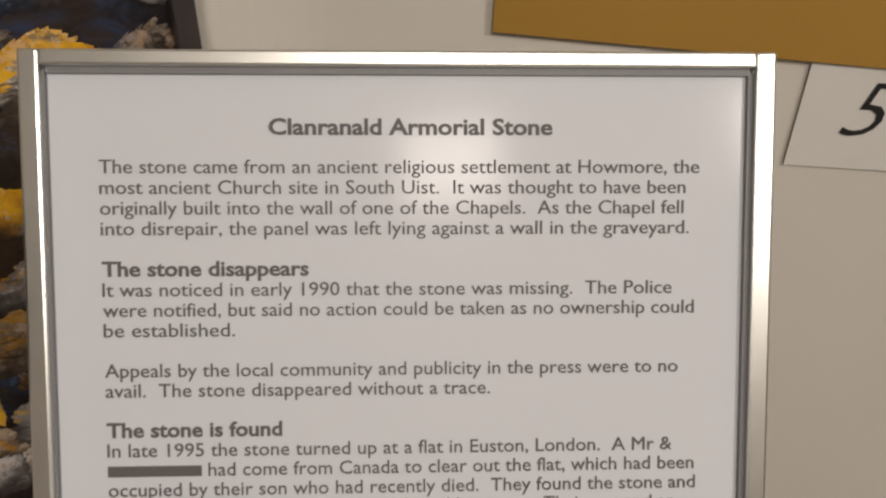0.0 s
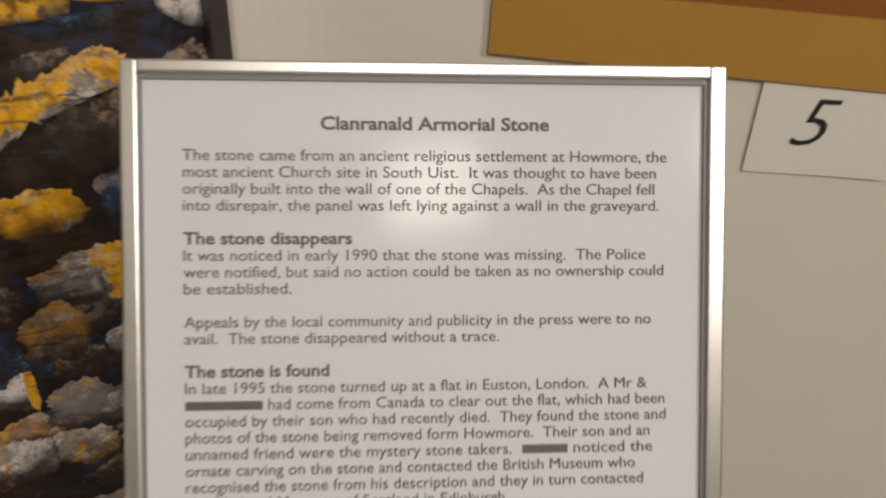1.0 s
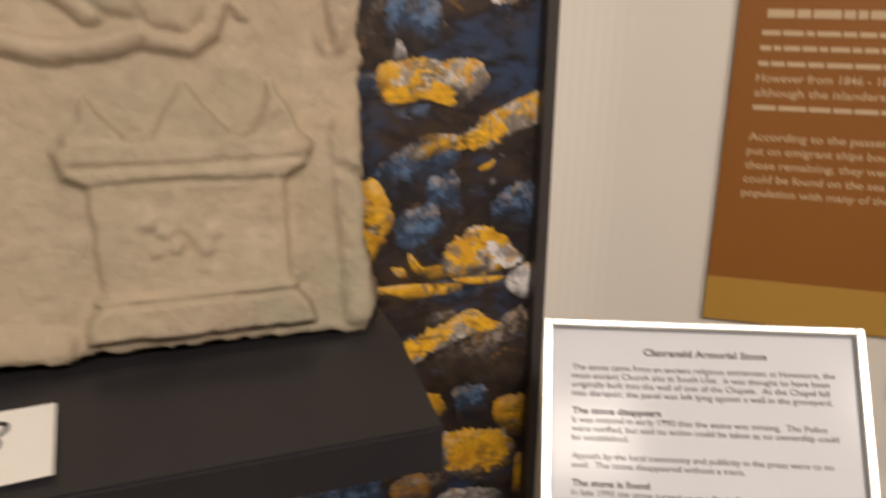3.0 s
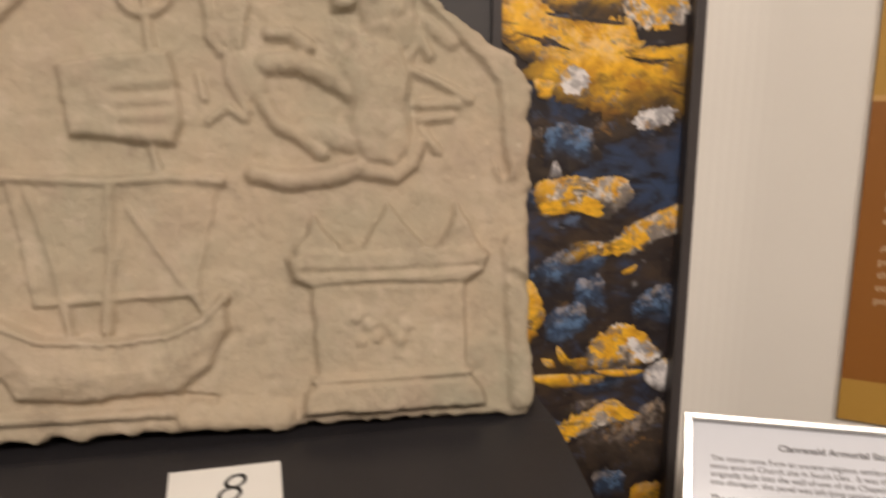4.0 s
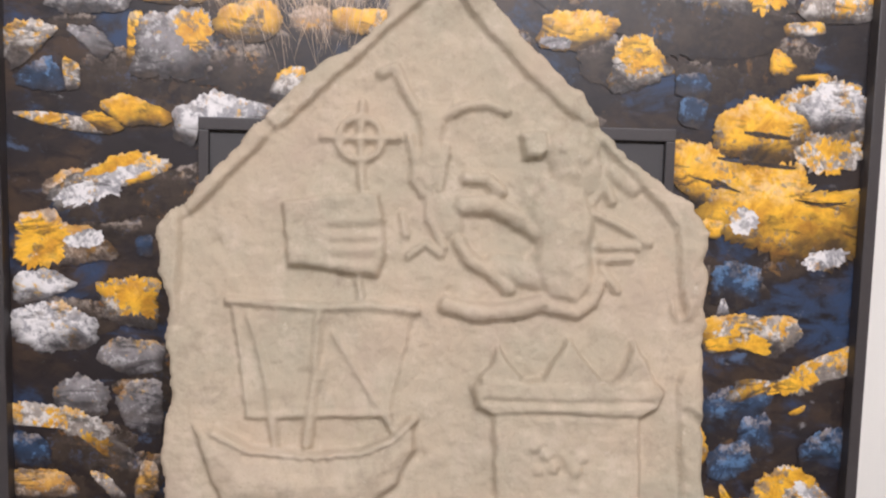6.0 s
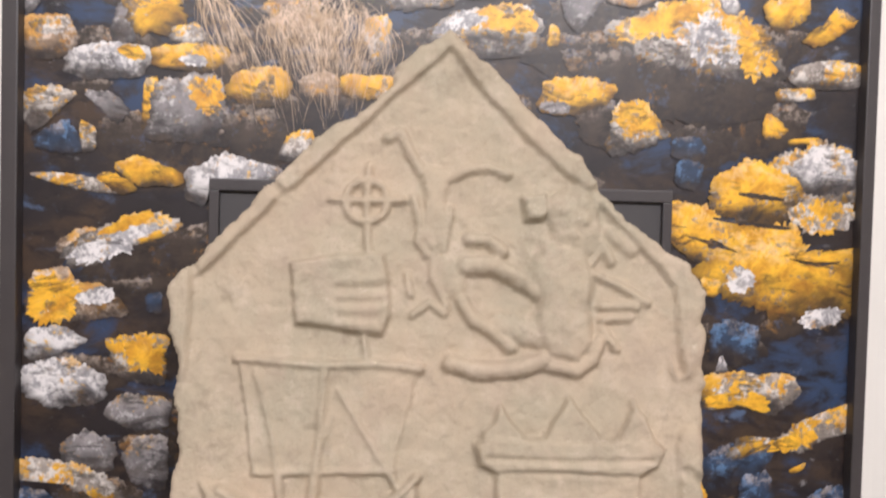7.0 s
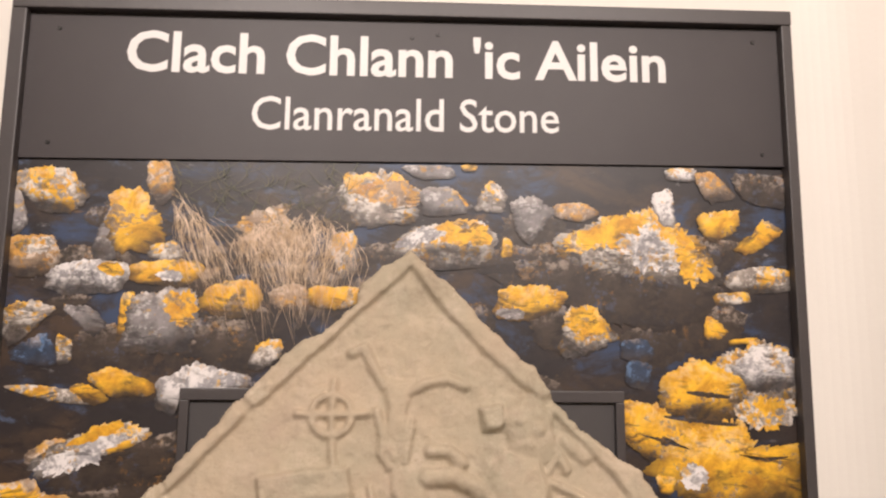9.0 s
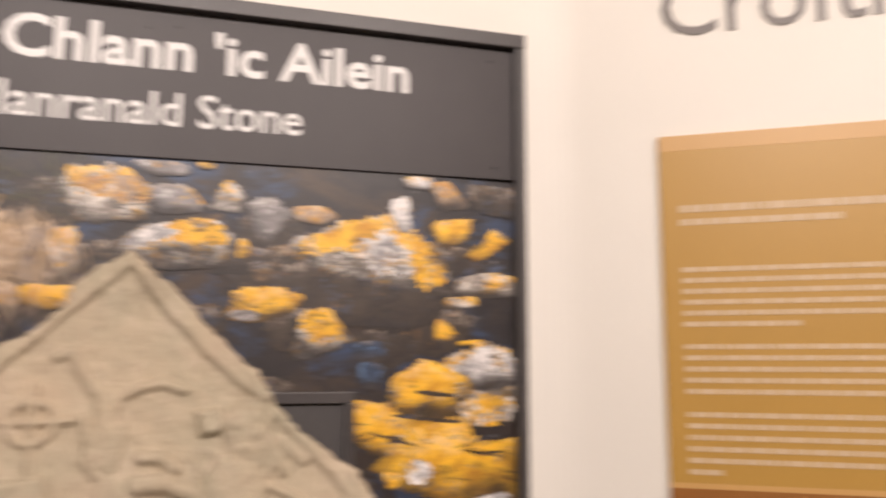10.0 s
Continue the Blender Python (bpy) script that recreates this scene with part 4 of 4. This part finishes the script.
    r.stroke(0.0030, -0.0034, (-0.158, 0.0335), (-0.103, 0.031), (-0.050, 0.031), add=True)
    # castle with three gables
    r.plate(0.0062, (0.041, 0.100), (0.143, 0.098), (0.142, 0.036), (0.044, 0.037), soft=0.004)
    r.plate(0.0086, (0.026, 0.117), (0.038, 0.124), (0.090, 0.122), (0.150, 0.123), (0.160, 0.116), (0.156, 0.104), (0.142, 0.097), (0.092, 0.099), (0.043, 0.098), (0.031, 0.104), soft=0.006)
    r.plate(-0.0030, (0.050, 0.150), (0.088, 0.152), (0.078, 0.128), (0.070, 0.122), (0.062, 0.122), (0.056, 0.132), soft=0.006, add=True)
    r.plate(-0.0030, (0.098, 0.152), (0.136, 0.152), (0.130, 0.130), (0.122, 0.120), (0.112, 0.128), soft=0.006, add=True)
    r.plate(-0.0024, (0.022, 0.150), (0.040, 0.150), (0.036, 0.134), (0.028, 0.124), (0.014, 0.128), soft=0.010, add=True)
    r.plate(0.0074, (0.045, 0.146), (0.040, 0.134), (0.032, 0.124), (0.034, 0.112), (0.062, 0.112), (0.061, 0.124), (0.052, 0.133), soft=0.0035)
    r.plate(0.0074, (0.093, 0.151), (0.082, 0.134), (0.072, 0.118), (0.120, 0.117), (0.107, 0.134), soft=0.0035)
    r.plate(0.0074, (0.139, 0.150), (0.134, 0.134), (0.126, 0.120), (0.154, 0.120), (0.148, 0.134), soft=0.0035)
    r.stroke(0.0022, -0.0016, (0.036, 0.109), (0.092, 0.107), (0.150, 0.108), add=True)
    r.stroke(0.0036, 0.0088, (0.042, 0.038), (0.092, 0.038), (0.143, 0.038))
    r.plate(0.0094, (0.042, 0.036), (0.143, 0.035), (0.151, 0.028), (0.155, 0.014), (0.033, 0.016), (0.036, 0.030), soft=0.005)
    r.ring((0.077, 0.072), 0.0090, 0.0044, 0.0066)
    for q in ((0.070, 0.078), (0.077, 0.073), (0.083, 0.064), (0.072, 0.062), (0.098, 0.062), (0.102, 0.070)):
        r.stroke(0.0042, 0.0020, q, q, add=True)
    r.stroke(0.0036, 0.0014, (0.090, 0.072), (0.098, 0.064), (0.096, 0.052), add=True)
    r.stroke(0.0034, -0.0014, (0.086, 0.070), (0.088, 0.062), add=True)
    r.stroke(0.0120, 0.0044, (-0.033, 0.020), (0.016, 0.016))
    r.stroke(0.0030, -0.0040, (-0.040, 0.034), (-0.022, 0.030), add=True)
    r.H *= 1.3
    # weathering
    r.H += 0.0014 * r.wobble(0.030, 21) + 0.0010 * r.wobble(0.011, 22) + 0.0006 * r.wobble(0.0045, 23) + 0.00018 * np.random.default_rng(4).uniform(-1, 1, r.H.shape)
    for q in ((-0.149, 0.213), (-0.008, 0.071), (0.150, 0.036), (-0.039, 0.257), (0.067, 0.124), (-0.178, 0.109), (0.012, 0.182)):
        r.stroke(0.004, -0.0016, q, q, add=True)
    # rounded arris
    e = np.clip(edge / 0.006, 0, 1)
    r.H -= 0.007 * (1 - np.sqrt(np.clip(1 - (1 - e) ** 2, 0, 1)))
    keep = edge > -0.0002
    idx = -np.ones(keep.shape, int)
    quad = keep[:-1, :-1] & keep[1:, :-1] & keep[:-1, 1:] & keep[1:, 1:]
    used = np.zeros_like(keep)
    for a, b in ((slice(None, -1), slice(None, -1)), (slice(1, None), slice(None, -1)), (slice(None, -1), slice(1, None)), (slice(1, None), slice(1, None))):
        used[a, b] |= quad
    idx[used] = np.arange(used.sum())
    front = np.stack([r.U[used], -r.H[used], r.V[used]], 1)
    depth = 0.052 - 0.034 * np.clip(r.V[used] / 0.43, 0, 1)
    flare = np.where(r.U[used] > 0, 1 + 0.085 * np.clip(1 - r.V[used] / 0.2, 0, 1), 0.985)
    back = np.stack([r.U[used] * flare, depth, r.V[used] * 0.985], 1)
    n = len(front)
    a, b, c, d = idx[:-1, :-1][quad], idx[:-1, 1:][quad], idx[1:, 1:][quad], idx[1:, :-1][quad]
    faces = np.stack([a, b, c, d], 1)
    # side walls from the border edges
    pairs = np.concatenate([faces[:, [0, 1]], faces[:, [1, 2]], faces[:, [2, 3]], faces[:, [3, 0]]])
    key = np.sort(pairs, 1)
    code = key[:, 0].astype(np.int64) * n + key[:, 1]
    uniq, first, count = np.unique(code, return_index=True, return_counts=True)
    rim = pairs[first[count == 1]]
    on = np.unique(rim)
    new_id = -np.ones(n, int)
    new_id[on] = n + np.arange(len(on))
    verts = np.concatenate([front, back[on]])
    side = np.stack([rim[:, 1], rim[:, 0], new_id[rim[:, 0]], new_id[rim[:, 1]]], 1)
    me = bpy.data.meshes.new("armorial_stone")
    me.from_pydata(verts.tolist(), [], np.concatenate([faces, side]).tolist())
    me.materials.append(SANDSTONE)
    me.polygons.foreach_set("use_smooth", [True] * len(me.polygons))
    ob = new("armorial_stone", me)
    # close the back
    bm = bmesh.new()
    bm.from_mesh(me)
    bmesh.ops.holes_fill(bm, edges=[e for e in bm.edges if e.is_boundary], sides=0)
    bm.to_mesh(me)
    bm.free()
    ob.matrix_basis = SLAB
    return tagged(ob, "carved beige sandstone slab leaning on charcoal display shelf", "carved stone")


carved_slab()


# ---------------------------------------------------------------- shelf under the slab
def display_shelf():
    p = thing("display_shelf", "charcoal painted wooden shelf carrying the carved slab", "shelf", pose(-0.378, 0, 0))
    bm = bmesh.new()
    prof = ((-0.006, 1.192), (-0.142, 1.190), (-0.222, 1.170), (-0.222, 1.144), (-0.006, 1.144))
    ends = [[bm.verts.new((x, y, z)) for y, z in prof] for x in (-0.205, 0.207)]
    for i in range(5):
        j = (i + 1) % 5
        bm.faces.new((ends[0][i], ends[0][j], ends[1][j], ends[1][i]))
    bm.faces.new(ends[0][::-1])
    bm.faces.new(ends[1])
    bmesh.ops.recalc_face_normals(bm, faces=bm.faces[:])
    bmesh.ops.bevel(bm, geom=bm.edges[:], offset=0.0015, segments=2, affect="EDGES")
    part("top", bm, SHELF, p)
    part("bracket", boxes((-0.150, -0.125, -0.150, -0.004, 1.02, 1.1445), bevel=0.002), SHELF, p)
    part("bracket", boxes((0.105, 0.130, -0.150, -0.004, 1.02, 1.1445), bevel=0.002), SHELF, p)
    return p


display_shelf()


def number_card(label, digit, m, w, h, size, x, z, cardmat):
    p = thing("number_card", label, "number card", m, group="exhibit number cards")
    bm = bmesh.new()
    n = 10
    cols = []
    for i in range(n + 1):
        c = -0.0014 * (i / n) ** 3
        cols.append([bm.verts.new((w * i / n, y, z)) for y, z in ((-0.0012 + c, 0), (-0.0012 + 0.3 * c, h), (-0.0008 + 0.3 * c, h), (-0.0008 + c, 0))])
    for u, v in zip(cols, cols[1:]):
        for j in range(4):
            q = (j + 1) % 4
            bm.faces.new((u[j], v[j], v[q], u[q]))
    bm.faces.new(cols[0])
    bm.faces.new(cols[-1][::-1])
    bmesh.ops.recalc_face_normals(bm, faces=bm.faces[:])
    part("card", bm, cardmat, p)
    lettering("number", digit, size, 0, x, -0.0019, z, INK, p, shear=0.3, bold=-0.0006)
    return p


# ---------------------------------------------------------------- wall board
BRD = Matrix.Translation((0.1235, -0.0565, 0)) @ pose(0, 0, 0, 0, 0, -36)
BZ0, BZ1, BMID, BLOW = 1.1248, 1.747, 1.405, 1.1626


def information_board():
    p = thing("information_board", "ochre and brown printed information board on the wall", "information board", BRD)
    W = 0.72
    part("lower_band", boxes((0, W, 0, 0.0055, BZ0, BLOW), bevel=0.0003), OCHRE, p)
    part("brown_field", boxes((0, W, 0, 0.0055, BLOW, BMID - 0.004)), BROWN, p)
    part("dividing_line", boxes((0, W, -0.0002, 0.0055, BMID - 0.004, BMID + 0.001)), OCHRE_TOP, p)
    part("upper_field", boxes((0, W, 0, 0.0055, BMID + 0.001, BZ1 - 0.016)), OCHRE, p)
    part("top_band", boxes((0, W, 0, 0.0055, BZ1 - 0.016, BZ1), bevel=0.0003), OCHRE_TOP, p)
    rng = random.Random(3)

    def bar(x0, x1, z, hgt):
        bm = bmesh.new()
        x = x0
        while x < x1 - 0.004:
            e = min(x1, x + rng.uniform(0.005, 0.020))
            box(bm, x, e, -0.0004, 0.0, z - hgt / 2, z + hgt / 2)
            x = e + 0.0017
        part("text_line", bm, BOARDTEXT, p)

    for z, x1, hgt in ((1.671, 0.69, 0.0072), (1.6575, 0.166, 0.0062)):
        bar(0.018, x1, z, hgt)
    z = 1.610
    for count, last in ((6, 0.124), (5, 0.66), (6, 0.048)):
        for i in range(count):
            bar(0.018, last if i == count - 1 else 0.69 - rng.uniform(0, 0.03), z, 0.0048)
            z -= 0.0107
        z -= 0.0112
    bar(0.020, 0.11, 1.372, 0.0060)
    rows = ((1.3580, ""), (1.3470, ""), (1.3355, ""), (1.3245, "However from 1846 - 1851 the"), (1.3135, "although the islanders starved,"), (1.3025, ""),
            (1.2795, "According to the passenger lists 1,155"), (1.2685, "put on emigrant ships bound for Canada"), (1.2572, "those remaining, they were cleared from the"),
            (1.2462, "could be found on the sea shore.  The whole"), (1.2350, "population with many of the people removed"))
    for z, text in rows:
        start = 0.018
        if text:
            lettering("text_line", text, 0.0085, 0.0041 * len(text), start, 0.0, z - 0.0024, BOARDTEXT, p, bold=0.00008)
            start += 0.0041 * len(text) + 0.003
        bar(start, 0.69 - rng.uniform(0, 0.05), z, 0.0036)
    return p


information_board()
number_card("white paper card with a black number five", "5", BRD @ pose(0.1515, 0.0040, 1.0685, 0, -3), 0.079, 0.0635, 0.042, 0.0180, 0.0185, CARD)
number_card("small white card with black number eight on shelf", "8", pose(-0.4225, -0.2135, 1.1740, 0, 0, 1.5) @ pose(0, 0, 0, -76), 0.066, 0.050, 0.035, 0.025, 0.0185, CARD)

wt = thing("wall_title", "large grey vinyl lettering on the cream wall", "wall lettering", BRD)
lettering("letters", "Crofting", 0.092, 0.295, 0.008, 0.0035, 1.8545, WALLTEXT, wt)


# ---------------------------------------------------------------- framed notice on its stand
def notice():
    m = pose(-0.0737, -0.1434, 1.1858, 0, 0, -26.3) @ pose(0, 0, 0, -34.1) @ pose(0, 0, 0, 0, -1.05, 0) @ Matrix.Scale(0.9035, 4)
    p = thing("framed_notice", "silver-framed printed notice under glossy clear cover", "notice", m)
    W, H, f = 0.2175, 0.3045, 0.0058
    part("frame_side", boxes((0, f, -0.004, 0.010, -H, 0), bevel=0.0008), ALU, p)
    part("frame_side", boxes((W - f, W, -0.004, 0.010, -H, 0), bevel=0.0008), ALU, p)
    part("frame_top", boxes((f, W - f, -0.004, 0.010, -f * 0.8, 0), bevel=0.0008), ALU, p)
    part("frame_bottom", boxes((f, W - f, -0.004, 0.010, -H, -H + f), bevel=0.0008), ALU, p)
    for g in ((f, f + 0.0007, -H + f, -f), (W - f - 0.0016, W - f, -H + f, -f), (f + 0.0012, W - f - 0.0016, -f - 0.0008, -f * 0.8)):
        part("gasket", boxes((g[0], g[1], -0.0016, 0.0003, g[2], g[3])), DARKRUBBER, p)
    part("backing", boxes((f, W - f, 0.0030, 0.009, -H + f, -f * 0.8)), ALU, p)
    sheet = part("paper_sheet", boxes((f + 0.0002, W - f - 0.0002, 0.0004, 0.0028, -H + f, -f * 0.8)), PAPERCOVER, p)
    lines = ((0, "The stone came from an ancient religious settlement at Howmore, the", 1.0), (1, "most ancient Church site in South Uist.  It was thought to have been", 0.977),
             (2, "originally built into the wall of one of the Chapels.  As the Chapel fell", 0.974), (3, "into disrepair, the panel was left lying against a wall in the graveyard.", 0.984),
             (5, "The stone disappears", "B"), (6, "It was noticed in early 1990 that the stone was missing.  The Police", 0.956),
             (7, "were notified, but said no action could be taken as no ownership could", 0.995), (8, "be established.", 0.216),
             (10, "Appeals by the local community and publicity in the press were to no", 0.969), (11, "avail.  The stone disappeared without a trace.", 0.645),
             (13, "The stone is found", "B"), (14, "In late 1995 the stone turned up at a flat in Euston, London.  A Mr &", 0.961),
             (15, "@", 1.0), (16, "occupied by their son who had recently died.  They found the stone and", 1.003),
             (17, "photos of the stone being removed form Howmore.  Their son and an", 0.968), (18, "unnamed friend were the mystery stone takers.  @", 0.985),
             (19, "ornate carving on the stone and contacted the British Museum who", 0.937), (20, "recognised the stone from his description and they in turn contacted", 0.955),
             (21, "the National Museums of Scotland in Edinburgh.", 0.665),
             (23, "The stone was undamaged in spite of it's 600 mile journey, and three", 0.968), (24, "house moves.  The stone was cleaned up, returned to Uist in 1995 and", 0.985),
             (25, "passed over to South Uist Historical Society for safe keeping.", 0.850))
    full, x0, z0, gap = 0.1763, 0.0203, -0.0341, 0.0060
    y = 0.0002
    lettering("title", "Clanranald Armorial Stone", 0.0066, 0.0832, 0.0692, y, -0.0237, GREYINK, sheet, bold=0.00016)
    for row, text, share in lines:
        z = z0 - gap * row - 0.0009
        if share == "B":
            lettering("text_heading", text, 0.0062, 0.0600 if "disapp" in text else 0.0515, x0, y, z, GREYINK, sheet, bold=0.00014)
        elif text.startswith("@"):
            # this line opens with a person's name
            bm = boxes((x0, x0 + 0.0275, y - 0.0002, y, z, z + 0.0032))
            part("text_line", bm, GREYINK, sheet)
            lettering("text_line", "had come from Canada to clear out the flat, which had been", 0.0058, full - 0.0295, x0 + 0.0295, y, z, GREYINK, sheet)
        elif text.endswith("@"):
            lettering("text_line", text[:-3], 0.0058, 0.1185, x0, y, z, GREYINK, sheet)
            part("text_line", boxes((x0 + 0.1225, x0 + 0.1395, y - 0.0002, y, z, z + 0.0032)), GREYINK, sheet)
            lettering("text_line", "noticed the", 0.0058, 0.0300, x0 + 0.1418, y, z, GREYINK, sheet)
        else:
            lettering("text_line", text, 0.0058, full * share, x0, y, z, GREYINK, sheet)
    return p


def stand():
    """A slim post that carries the notice from the floor."""
    base = Vector((0.043, -0.225, 0))
    p = thing("notice_stand", "grey steel post with round base holding notice", "sign stand", pose(*base))
    bm = bmesh.new()
    bmesh.ops.create_cone(bm, cap_ends=True, segments=48, radius1=0.14, radius2=0.132, depth=0.012, matrix=pose(0, 0, 0.006))
    part("base", bm, STEEL, p)
    bm = bmesh.new()
    bmesh.ops.create_cone(bm, cap_ends=True, segments=24, radius1=0.012, radius2=0.012, depth=1.06, matrix=pose(0, 0, 0.542))
    part("post", bm, STEEL, p, smooth=True)
    return p


PAPERCOVER = mat("paper_under_clear_cover", (0.66, 0.68, 0.735), 0.6, second=(0.645, 0.665, 0.72), scale=20, coat=0.13)
notice()
stand()
